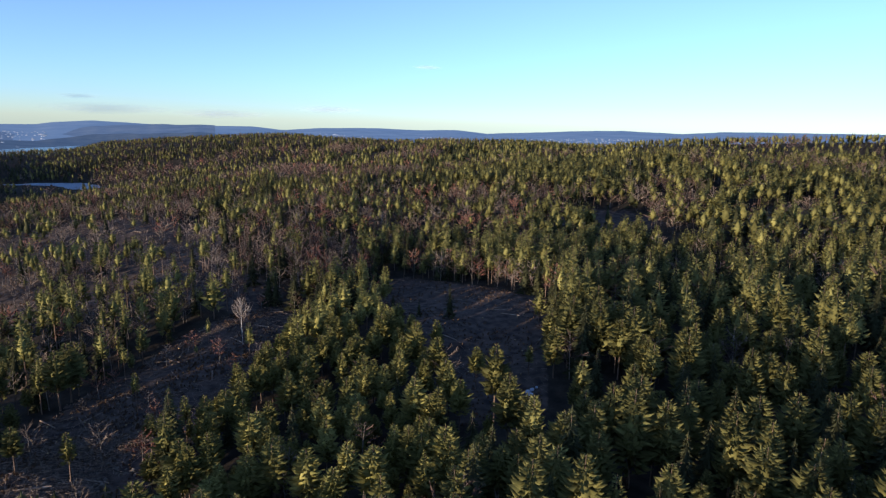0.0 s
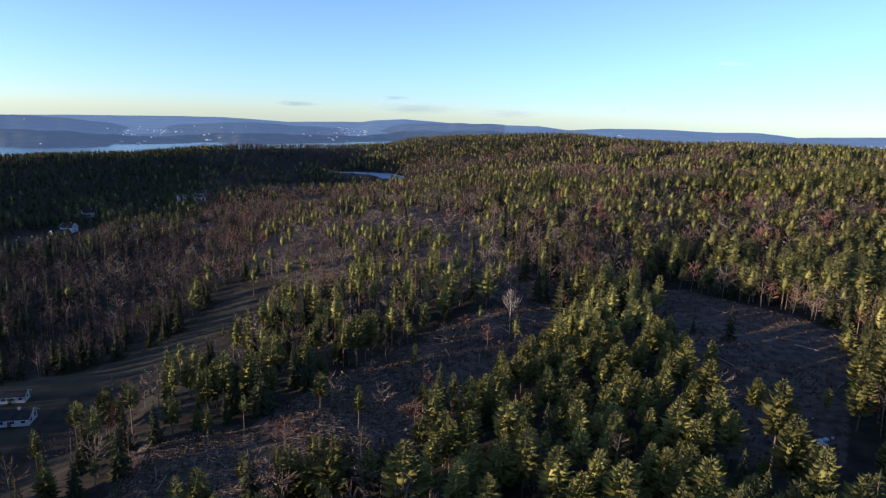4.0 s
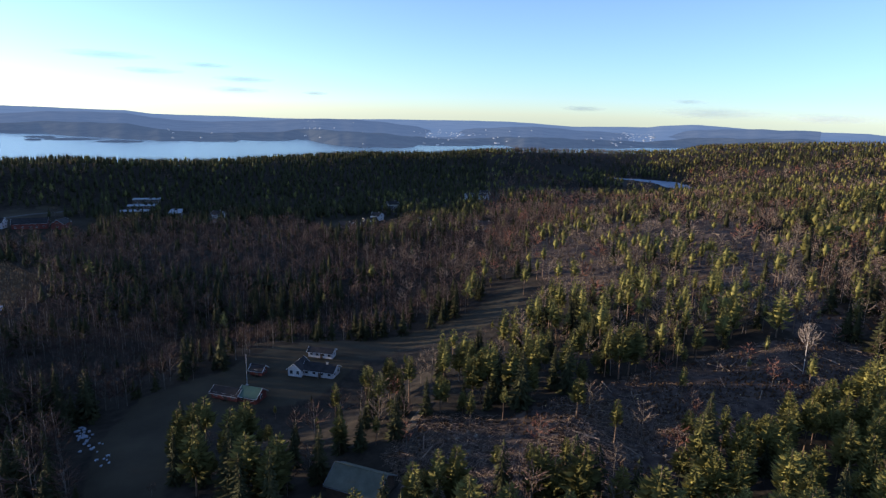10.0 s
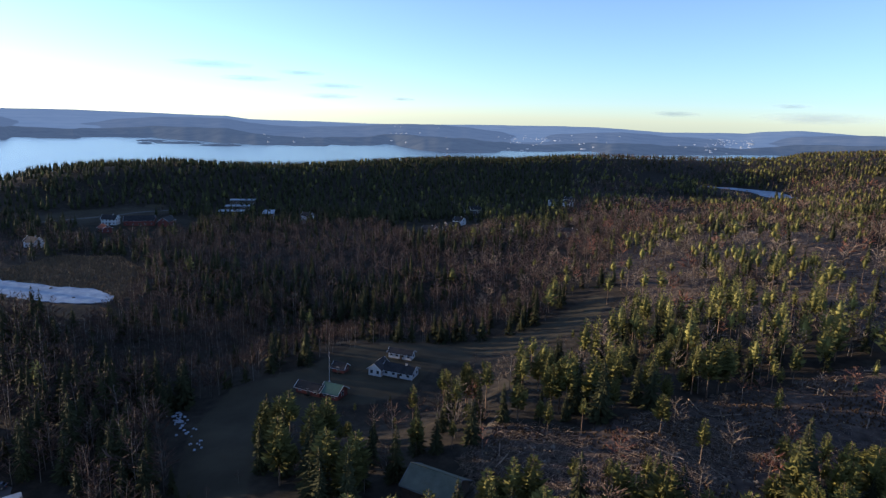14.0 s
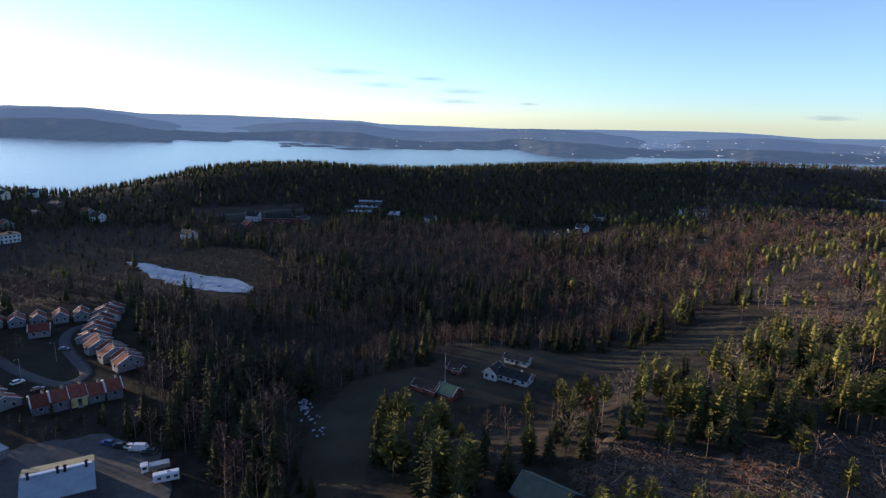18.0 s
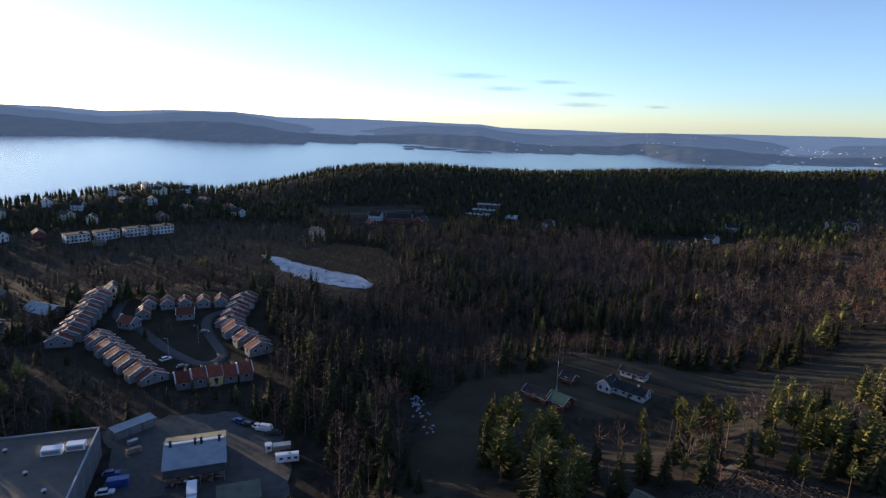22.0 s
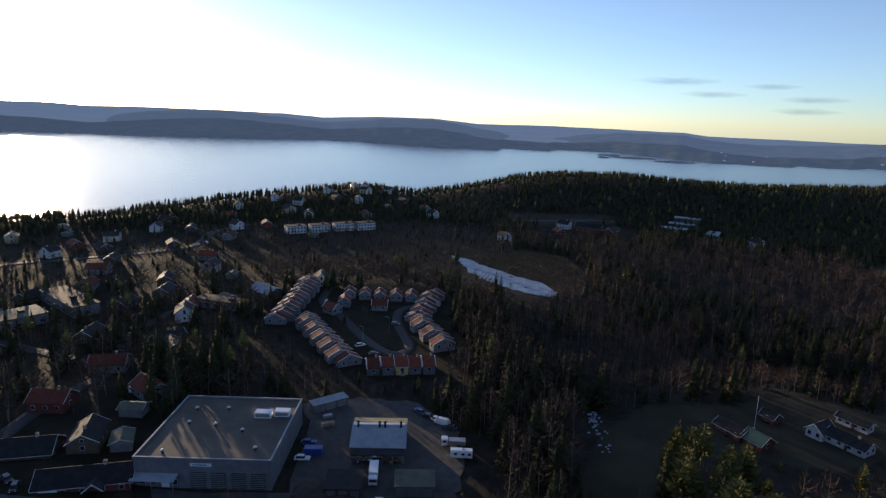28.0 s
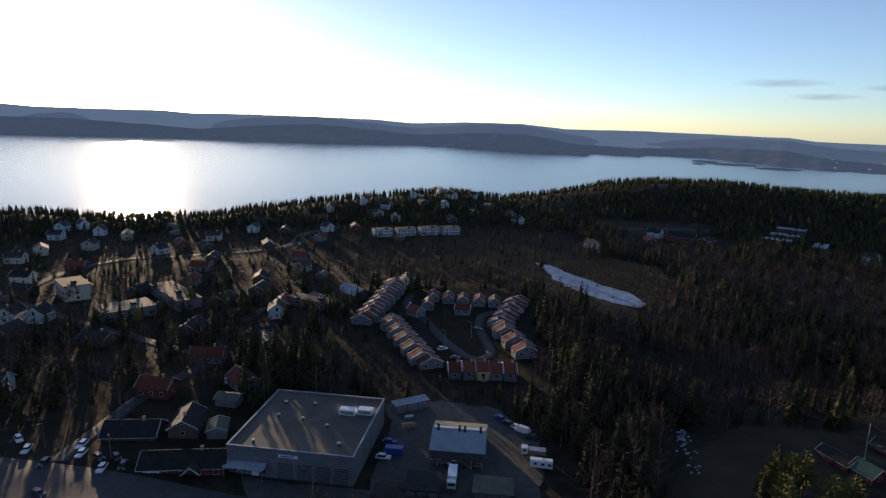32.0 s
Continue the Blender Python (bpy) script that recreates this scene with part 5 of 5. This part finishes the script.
def block(name, label, L, W, h, storeys, wall, roof, n, flat=True):
    """A plain block with a slightly proud roof and rows of windows."""
    root = tagged(new(name), label, "building")
    part("wall", box(-L / 2, -W / 2, -2, L / 2, W / 2, h), wall, root)
    part("roof", box(-L / 2 - 0.35, -W / 2 - 0.35, h, L / 2 + 0.35, W / 2 + 0.35, h + 0.35), roof, root)
    for st in range(storeys):
        for i in range(n):
            x = -L / 2 + L * (i + 0.5) / n
            for s in (0, 1):
                window(root, x, (-1, 1)[s] * W / 2, 0.9 + st * 2.8, L / n * 0.5, 1.4, s)
        for s in (2, 3):
            window(root, (-1, 1)[s - 2] * L / 2, 0, 0.9 + st * 2.8, 1.4, 1.4, s)
    part("roof_unit", box(L * 0.1, -1.2, h + 0.35, L * 0.1 + 2.4, 1.2, h + 1.4), M_DARKROOF, root)
    return root


FLATS = block("apartment_block", "white two-storey apartment block with flat roof", 16, 9, 6.0, 2, M_WHITE, M_DARKROOF, 6)
tagged(FLATS, group="white apartment blocks")
for i, (x, y) in enumerate(((-476, -197), (-486, -180), (-497, -163), (-508, -147))):
    (place if i == 0 else again)(FLATS, x, y, 128)
SCHOOL = block("school_wing", "long pale school wing with white flat roof", 24, 10, 5.5, 2, M_BROWNWALL, M_METALROOF, 9)
tagged(SCHOOL, group="school wings")
for i, (x, y, a) in enumerate(((-600, 128, 70), (-622, 140, 70), (-645, 150, 70), (-585, 160, 160))):
    (place if i == 0 else again)(SCHOOL, x, y, a)
place(block("long_hall", "long white-windowed hall with dark roof", 42, 12, 5, 1, M_GREYWALL, M_DARKROOF, 14), -262, -228, 60)
place(block("yellow_hall", "beige two-storey hall by the road", 20, 12, 8, 2, M_BEIGEWALL, M_DARKROOF, 5), -246, -280, 60)
place(block("shop_hall", "pale blue-roofed shop hall in the town", 24, 16, 4.6, 1, M_GREYWALL, M_MOSSROOF, 5), -232, -232, 150)
place(block("long_shed", "long low shed with grey sheet roof", 30, 8, 3.6, 1, M_GREYWALL, M_DARKROOF, 6), -272, -150, 80)
place(house("hall", "wide pale-roofed barn behind the terraces", "barn", 16, 11, 3.6, 2.4, M_BROWNWALL, M_METALROOF, 2, 1, 1, False), -294, -138, 60)
place(house("barn", "long red barn with dark roof at the far farm", "barn", 24, 10, 4.4, 3.4, M_REDWALL, M_DARKROOF, 5, 1, 1, False), -580, 48, 75)
place(house("barn", "red barn wing with dark roof at the far farm", "barn", 15, 9, 4.0, 3.0, M_REDWALL, M_DARKROOF, 4, 1, 1, False), -572, 68, 150)
place(house("farmhouse", "white farmhouse beside the red barns", "house", 12, 8, 5.0, 3.0, M_WHITE, M_DARKROOF, 4, 2, 2), -588, 26, 60)
place(house("cottage", "red cottage on the far farm", "house", 10, 7, 3.4, 2.4, M_REDWALL, M_REDTILE, 3, 1, 1), -556, 20, 20)
for k, x, y, a in HAMLET_HOUSES:
    town_house(k, x, y, a)

# the two dark houses beside the warehouse
_long = place(house("long_house", "long low black-roofed house with red walls and white trim", "house", 22, 9, 3.0, 2.6, M_REDWALL, M_DARKROOF, 5, 2, 1), -125.0, -108.5, 113, 0.3)
_g = prism([(-2.2, 2.6), (0, 4.4), (2.2, 2.6), (2.2, 2.8), (0, 4.65), (-2.2, 2.8)], 0, 3.2)
_g.transform(Matrix.Translation((3.0, -7.5, 0)) @ Matrix.Rotation(radians(90), 4, "Z"))
part("porch_roof", _g, M_DARKROOF, _long)
_g = prism([(-2.5, 2.45), (0, 4.5), (2.5, 2.45), (2.5, 2.75), (0, 4.85), (-2.5, 2.75)], -0.12, 0.0)
_g.transform(Matrix.Translation((3.0, -7.5, 0)) @ Matrix.Rotation(radians(90), 4, "Z"))
part("porch_trim", _g, M_WHITE, _long, "white porch bargeboards")
part("garage_door", box(-9.8, -4.6, 0.1, -5.6, -4.5, 2.4), M_CARWHITE, _long, "white garage door")
place(house("dark_house", "dark brown house with black roof and white gable wall", "house", 15, 9, 3.6, 2.8, M_BROWNWALL, M_DARKROOF, 4, 2, 1), -132.5, -133, 112, 0.3)

# ---- farm on the field ----
place(house("farmhouse", "low white farmhouse with dark roof on the field", "house", 11.5, 6.0, 2.3, 1.6, M_WHITE, M_DARKROOF, 4, 2, 1), -186, 97, 38)
place(house("farmhouse_wing", "white gabled wing beside the farmhouse", "house", 7, 5.0, 2.6, 2.0, M_WHITE, M_DARKROOF, 2, 2, 1, False), -191.5, 91, 128)
place(house("outbuilding", "low white outbuilding with dark roof", "outbuilding", 9.5, 4.0, 2.2, 1.0, M_WHITE, M_DARKROOF, 4, 1, 1, False), -200.5, 105, 40)
place(house("hut", "small red hut with white gable trim", "hut", 4.6, 3.8, 1.9, 1.3, M_REDWALL, M_DARKROOF, 1, 1, 1, False), -199, 79, 38)
place(house("green_roofed_barn", "red barn with a green sheet roof", "barn", 6.5, 6.0, 2.2, 1.9, M_REDWALL, M_GREENROOF, 2, 1, 1, False), -181, 69.5, 35)
place(house("red_barn_wing", "long low red barn wing with dark roof", "barn", 9.5, 4.6, 2.0, 1.3, M_REDWALL, M_DARKROOF, 3, 1, 1, False), -187, 63.8, 35)
place(house("dark_barn", "dark wooden barn with weathered grey roof by the felled ground", "barn", 12, 9.0, 3.2, 2.6, M_BROWNWALL, M_MOSSROOF, 0, 1, 1, False, trim=M_GREYWALL), -104, 63.5, 30)
pole = tagged(new("flagpole"), "tall white flagpole beside the farm barn", "flagpole")
part("pole", tube((0, 0, -0.5), (0, 0, 11), 0.09, 0.05), M_WHITE, pole)
part("knob", tube((0, 0, 11), (0, 0, 11.2), 0.12, 0.05), M_STEEL, pole)
part("base", box(-0.4, -0.4, -0.5, 0.4, 0.4, 0.25), M_CONCRETE, pole)
place(pole, -192, 72, 0)

# ---- poles and wires ----
UTILITY = tagged(new("utility_pole"), "tarred wooden utility pole with crossarm", "utility pole", "utility poles")
part("pole", tube((0, 0, -1), (0, 0, 8.5), 0.14, 0.09), M_BROWNWALL, UTILITY)
part("crossarm", box(-0.9, -0.06, 7.9, 0.9, 0.06, 8.05), M_BROWNWALL, UTILITY)
for s in (-0.75, 0, 0.75):
    part("insulator", tube((s, 0, 8.05), (s, 0, 8.3), 0.05), M_WHITE, UTILITY)
POLES = [(-150, -225), (-155, -188), (-160, -152), (-165, -116)]
for i, (x, y) in enumerate(POLES + [(-312, -118), (-338, -96), (-118, -170)]):
    (place if i == 0 else again)(UTILITY, x, y, 5)
for (x0, y0), (x1, y1) in zip(POLES, POLES[1:]):
    wire = tagged(new("power_line"), "sagging power line between wooden poles", "power line", "power lines")
    for s in (-0.75, 0.75):
        cv = bpy.data.curves.new("wire", "CURVE")
        cv.dimensions, cv.bevel_depth, cv.bevel_resolution = "3D", 0.02, 1
        sp = cv.splines.new("POLY")
        sp.points.add(12)
        for i, p in enumerate(sp.points):
            u = i / 12
            p.co = (x0 + (x1 - x0) * u + s, y0 + (y1 - y0) * u, zat(x0, y0) * (1 - u) + zat(x1, y1) * u + 8.3 - 3.2 * u * (1 - u), 1)
        cv.materials.append(M_BLACK)
        tmp = bpy.data.objects.new("wire_curve", cv)
        me = bpy.data.meshes.new_from_object(tmp)
        bpy.data.objects.remove(tmp)
        w = new("wire", me)
        w.parent = wire
LAMP = tagged(new("street_lamp"), "slim grey street lamp beside the road", "street lamp", "street lamps")
part("post", tube((0, 0, -0.5), (0, 0, 7.5), 0.08, 0.05), M_STEEL, LAMP)
part("arm", tube((0, 0, 7.4), (1.2, 0, 7.7), 0.04), M_STEEL, LAMP)
part("lamp_head", box(1.0, -0.12, 7.64, 1.7, 0.12, 7.8, bevel=0.03), M_METALROOF, LAMP)
for i, (x, y) in enumerate(((-118, -150), (-119, -128), (-236, -300), (-270, -316), (-310, -320), (-345, -292), (-372, -262), (-254, -62), (-240, -70))):
    (place if i == 0 else again)(LAMP, x, y, 40 * i)

# ---- felled ground: logs, brushwood, rocks, stumps; snow ----
_rng = random.Random(77)


def spots(poly, n, rng):
    xs, ys = [p[0] for p in poly], [p[1] for p in poly]
    out = []
    while len(out) < n:
        x, y = rng.uniform(min(xs), max(xs)), rng.uniform(min(ys), max(ys))
        if inside(poly, np.array(x), np.array(y)):
            out.append((x, y))
    return out


def brush(name, label, poly, n, lo, hi, seed):
    """Brushwood left on the ground: long thin three-sided sticks lying at all angles, thickest in heaps."""
    rng = random.Random(seed)
    chunks = []
    tri = np.array([(0, 1, 4), (0, 4, 3), (1, 2, 5), (1, 5, 4), (2, 0, 3), (2, 3, 5)], np.int32)
    for x, y in spots(poly, n, rng):
        if ripple(x, y, 9, seed) < rng.uniform(0.25, 0.6):
            continue
        L, a, r = rng.uniform(lo, hi), rng.choice([0.4, 2.0, rng.uniform(0, 6.28)]) + rng.uniform(-0.4, 0.4), rng.uniform(0.02, 0.06)
        dx, dy = math.cos(a) * L / 2, math.sin(a) * L / 2
        v = []
        for s in (-1, 1):
            px, py = x + s * dx, y + s * dy
            pz = zat(px, py) + rng.uniform(0.05, 0.45)
            for k in range(3):
                w = 2.094 * k
                v.append((px - math.sin(a) * r * math.cos(w), py + math.cos(a) * r * math.cos(w), pz + r * math.sin(w)))
        chunks.append((np.array(v, np.float32), tri))
    return tagged(new(name, soup(name, chunks, M_LOG)), label, "brushwood", kind="stuff")


SLASH = [(-112, 74), (-122, 92), (-106, 108), (-96, 138), (-70, 140), (-62, 112), (-60, 92), (-74, 80), (-92, 70)]
brush("brushwood", "pale brushwood strewn on felled ground", FELLED, 4200, 0.8, 3.4, 1)
brush("brushwood", "grey tangle of cut branches on felled ground", SLASH, 7000, 0.8, 3.0, 4)
brush("brushwood", "brushwood strewn on the shaded clearing", DARKCUT, 900, 0.8, 3.0, 2)
brush("brushwood", "brushwood strewn on the upper felled slope", UPPERCUT, 1800, 1.0, 5.0, 3)
LOG = tagged(new("felled_log"), "felled pine log lying on the cleared ground", "log", "felled logs")
part("trunk", tube((-3.5, 0, 0.18), (3.5, 0, 0.15), 0.2, 0.12, 8), M_LOG, LOG)
part("cut_end", tube((-3.53, 0, 0.18), (-3.5, 0, 0.18), 0.19, sides=8), M_YELLOW, LOG)
for i, (x, y) in enumerate(spots(FELLED, 34, _rng) + spots(DARKCUT, 8, _rng) + spots(UPPERCUT, 22, _rng)):
    (place if i == 0 else again)(LOG, x, y, _rng.uniform(0, 360))
STUMP = tagged(new("stump"), "cut tree stump on the felled ground", "stump", "stumps")
part("bark", tube((0, 0, -0.2), (0, 0, 0.45), 0.24, 0.19, 9), M_BARK, STUMP)
part("cut_face", tube((0, 0, 0.45), (0, 0, 0.47), 0.18, sides=9), M_YELLOW, STUMP)
for i, (x, y) in enumerate(spots(FELLED, 60, _rng) + spots(DARKCUT, 24, _rng)):
    (place if i == 0 else again)(STUMP, x, y, _rng.uniform(0, 360))
for k in range(3):
    b = bmesh.new()
    bmesh.ops.create_icosphere(b, subdivisions=2, radius=1)
    for v in b.verts:
        v.co *= 1 + 0.8 * noise.noise(v.co * 1.6 + Vector((k * 7, 0, 0)))
        v.co.z *= 0.6
    me = bpy.data.meshes.new("rock")
    b.to_mesh(me)
    b.free()
    me.materials.append(M_ROCK)
    heaps = [(-70, 118), (-72, 122), (-74, 116), (-96, 88), (-100, 92)]
    for i in range(22):
        hx, hy = heaps[i % 5]
        x, y = hx + _rng.gauss(0, 3.2), hy + _rng.gauss(0, 3.2)
        o = tagged(new("rock", me), "pale jagged rock on the felled ground", "rock", "rocks on the felled ground")
        s = _rng.uniform(0.2, 0.65)
        o.matrix_basis = Matrix.LocRotScale((x, y, zat(x, y) + 0.1), Euler((_rng.uniform(-0.4, 0.4), _rng.uniform(-0.4, 0.4), _rng.uniform(0, 6))), (s, s * _rng.uniform(0.7, 1.2), s))


def snow(x, y, r, label):
    b = bmesh.new()
    bmesh.ops.create_grid(b, x_segments=14, y_segments=14, size=r)
    for v in list(b.verts):
        d = v.co.length / r
        edge = 0.75 + 0.5 * noise.noise(Vector((v.co.x, v.co.y, x)) * 0.35)
        k = 1 if d < edge else edge / max(d, 1e-6)
        v.co.x, v.co.y = v.co.x * k, v.co.y * k
        v.co.z = zat(x + v.co.x, y + v.co.y) - zat(x, y) + (0.28 + 0.2 * noise.noise(Vector((v.co.x, v.co.y, 3)) * 0.9) if d < edge else -0.25)
    me = bpy.data.meshes.new("snow_patch")
    b.to_mesh(me)
    b.free()
    me.materials.append(M_SNOW)
    tagged(new("snow_patch", me), label, "snow", "patches of old snow").location = (x, y, zat(x, y))


_r = random.Random(13)
for i in range(44):
    u = _r.random()
    snow(-198 + 34 * u, 22.5 + 2 * u + _r.gauss(0, 1.3), _r.uniform(0.25, 0.7) * (1.3 - 0.6 * u), "patch of old snow at the edge of the field")
for i in range(6):
    snow(24 + _r.gauss(0, 1.5), 146 + _r.gauss(0, 2.5), _r.uniform(0.4, 1.1), "small patch of old snow in the shaded clearing")

# reeds round the pond
_tuft = []
_r = random.Random(9)
for x, y in spots(REEDS, 5200, _r):
    if inside(POND, np.array(x), np.array(y)):
        continue
    z, h, a = zat(x, y), _r.uniform(0.8, 1.7), _r.uniform(0, 6.28)
    w = 0.35
    _tuft.append((np.array([(x - w * math.cos(a), y - w * math.sin(a), z - 0.1), (x + w * math.cos(a), y + w * math.sin(a), z - 0.1), (x + _r.uniform(-0.3, 0.3), y + _r.uniform(-0.3, 0.3), z + h)], np.float32), np.array([(0, 1, 2)], np.int32)))
tagged(new("reed_bed", soup("reed_bed", _tuft, M_REED)), "dry brown reed bed beside the pond", "reeds", kind="stuff")

# the pale lone birch and other marked trees
_vs, _fs = tree_geo("birch", random.Random(4), 0, 0.4)
_v2, _f2 = tree_geo("birch", random.Random(8), 0, 0.45)
LONE = tagged(new("pale_birch"), "tall pale leafless birch alone on felled ground", "tree")
M_PALEBARK = material("white_birch_bark", [(0.30, 0.27, 0.24), (0.55, 0.51, 0.46)], 0.8, 1.2)
M_PALETWIG = material("grey_white_twigs", [(0.15, 0.12, 0.10), (0.27, 0.225, 0.19)], 0.9, 0.1, island=0.3, spec=0.1)
for nm, i, mat in (("trunk", 0, M_PALEBARK), ("crown", 1, M_PALETWIG)):
    o = new(nm, soup(nm, [(_vs[i], _fs[i]), (_v2[i] * (0.95, 0.95, 0.97), _f2[i])], mat))
    o.parent = LONE
place(LONE, -65, 194, 30)
LONE.scale = (10, 10, 17.5)
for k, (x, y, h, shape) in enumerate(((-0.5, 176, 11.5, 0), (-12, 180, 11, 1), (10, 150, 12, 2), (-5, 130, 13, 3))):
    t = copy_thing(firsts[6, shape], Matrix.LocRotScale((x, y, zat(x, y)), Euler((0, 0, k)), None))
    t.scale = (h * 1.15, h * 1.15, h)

for k, (x, y, h) in enumerate(((-171, -113, 17), (-177, -108, 19), (-184, -113, 18), (-190, -106, 17), (-196, -112, 19), (-167, -119, 16), (-181, -121, 18), (-189, -119, 17))):
    t = copy_thing(firsts[1, k % 3], Matrix.LocRotScale((x, y, zat(x, y)), Euler((0, 0, k)), None))
    t.scale = (h * 1.2, h * 1.2, h)

# ---- far specks of houses on the slopes over the water ----
from mathutils.bvhtree import BVHTree
dg = bpy.context.evaluated_depsgraph_get()
_r = random.Random(31)
# a faint bluish glow is put into the house colour; none is a lamp
M_FARHOUSE = material("far_pale_houses_glow", [(0.07, 0.075, 0.09), (0.20, 0.205, 0.215)], 0.8, 0.02, island=0.6, glow=((0.05, 0.065, 0.085), 0.9))
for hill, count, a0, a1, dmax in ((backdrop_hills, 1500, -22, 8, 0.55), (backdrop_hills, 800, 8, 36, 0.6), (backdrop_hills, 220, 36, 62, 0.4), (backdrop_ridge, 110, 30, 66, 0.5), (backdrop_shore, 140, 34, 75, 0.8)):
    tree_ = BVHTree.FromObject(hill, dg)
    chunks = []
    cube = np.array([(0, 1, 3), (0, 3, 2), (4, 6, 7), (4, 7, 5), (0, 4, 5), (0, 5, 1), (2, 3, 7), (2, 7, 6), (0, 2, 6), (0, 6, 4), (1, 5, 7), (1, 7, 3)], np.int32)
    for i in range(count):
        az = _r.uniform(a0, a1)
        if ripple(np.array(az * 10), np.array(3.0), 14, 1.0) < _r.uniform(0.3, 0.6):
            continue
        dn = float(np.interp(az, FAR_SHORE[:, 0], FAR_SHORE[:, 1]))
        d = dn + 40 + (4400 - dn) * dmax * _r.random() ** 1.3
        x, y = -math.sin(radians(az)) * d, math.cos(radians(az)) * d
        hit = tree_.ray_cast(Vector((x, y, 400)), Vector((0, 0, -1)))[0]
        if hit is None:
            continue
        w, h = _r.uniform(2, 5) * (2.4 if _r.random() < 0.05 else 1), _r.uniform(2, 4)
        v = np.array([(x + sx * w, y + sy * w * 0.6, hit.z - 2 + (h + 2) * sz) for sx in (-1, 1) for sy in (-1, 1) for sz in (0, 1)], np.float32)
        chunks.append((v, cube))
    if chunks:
        tagged(new("far_houses", soup("far_houses", chunks, M_FARHOUSE)), "pale specks of distant town houses with an added faint glow", "houses", kind="stuff")

# ---- thin clouds ----
m = bpy.data.materials.new("thin_cloud")
m.use_nodes = True
n, l = m.node_tree.nodes, m.node_tree.links
b = n["Principled BSDF"]
b.inputs["Base Color"].default_value, b.inputs["Roughness"].default_value = (0.55, 0.58, 0.66, 1), 1.0
tc, nz, mr = n.new("ShaderNodeTexCoord"), n.new("ShaderNodeTexNoise"), n.new("ShaderNodeMapRange")
nz.inputs["Scale"].default_value, nz.inputs["Detail"].default_value = 2.2, 6
gr = n.new("ShaderNodeTexGradient")
gr.gradient_type = "SPHERICAL"
l.new(tc.outputs["Object"], nz.inputs["Vector"])
l.new(tc.outputs["Object"], gr.inputs["Vector"])
mul = n.new("ShaderNodeMath")
mul.operation = "MULTIPLY"
l.new(nz.outputs[0], mul.inputs[0])
l.new(gr.outputs["Fac"], mul.inputs[1])
mr.inputs[1].default_value, mr.inputs[2].default_value, mr.inputs[4].default_value = 0.04, 0.42, 0.32
l.new(mul.outputs[0], mr.inputs[0])
l.new(mr.outputs[0], b.inputs["Alpha"])
CLOUDS = ((1.5, 4.9, 2.4), (10.2, 1.0, 5.5), (30.0, 1.5, 2.8), (28.1, 0.6, 8.8), (19.5, 0.4, 7.2), (79.0, 3.65, 6.5), (76.0, 2.6, 4.9), (71.7, 3.25, 3.9), (68.7, 2.25, 4.7), (69.2, 1.35, 4.8), (62.7, 1.3, 2.2), (38.7, 0.7, 3.9))
for az, el, wide in CLOUDS:
    b_ = bmesh.new()
    bmesh.ops.create_grid(b_, x_segments=12, y_segments=4, size=1.0)
    for v in b_.verts:
        v.co = Vector((v.co.x, 0.05 * math.sin(v.co.x * 3), v.co.y))
    me = bpy.data.meshes.new("cloud")
    b_.to_mesh(me)
    b_.free()
    me.materials.append(m)
    c = tagged(new("cloud", me), "thin grey streak of cloud low in the sky", "cloud", "thin clouds", "structure")
    d = 4600
    w = d * radians(wide) / 2 * 1.25
    c.matrix_basis = Matrix.LocRotScale((-math.sin(radians(az)) * d, math.cos(radians(az)) * d, 95 + d * math.tan(radians(el))), Euler((0, 0, radians(az))), (w, w, w * 0.085 + 6))
    c.visible_shadow = False

# dry grass and heather on the open ground
def tufts(name, label, poly, count, mat, lo, hi, seed, wide=0.35):
    rng = random.Random(seed)
    chunks = []
    one = np.array([(0, 1, 2), (3, 4, 5)], np.int32)
    for x, y in spots(poly, count, rng):
        if ripple(x, y, 6, seed) < rng.uniform(0.2, 0.6):
            continue
        z, h, a = zat(x, y), rng.uniform(lo, hi), rng.uniform(0, 6.28)
        v = []
        for k in (0, 1.57):
            cx, cy = math.cos(a + k) * wide, math.sin(a + k) * wide
            v += [(x - cx, y - cy, z - 0.05), (x + cx, y + cy, z - 0.05), (x + rng.uniform(-0.3, 0.3), y + rng.uniform(-0.3, 0.3), z + h)]
        chunks.append((np.array(v, np.float32), one))
    tagged(new(name, soup(name, chunks, mat)), label, "undergrowth", kind="stuff")


M_HEATHER = material("dry_heather", [(0.06, 0.035, 0.022), (0.13, 0.085, 0.05)], 0.95, 0.3, island=0.35, spec=0.1)
tufts("dry_grass", "dry brown grass and heather on felled ground", FELLED, 5000, M_HEATHER, 0.25, 0.8, 5)
tufts("dry_grass", "dry heather on the shaded clearing", DARKCUT, 1800, M_HEATHER, 0.25, 0.7, 6)
tufts("dry_grass", "dry heather on the upper felled slope", UPPERCUT, 3500, M_HEATHER, 0.3, 0.9, 7, 0.5)
tufts("dry_grass", "tall yellow grass in a sunny gap", GRASSY, 1800, M_REED, 0.4, 1.0, 8, 0.5)
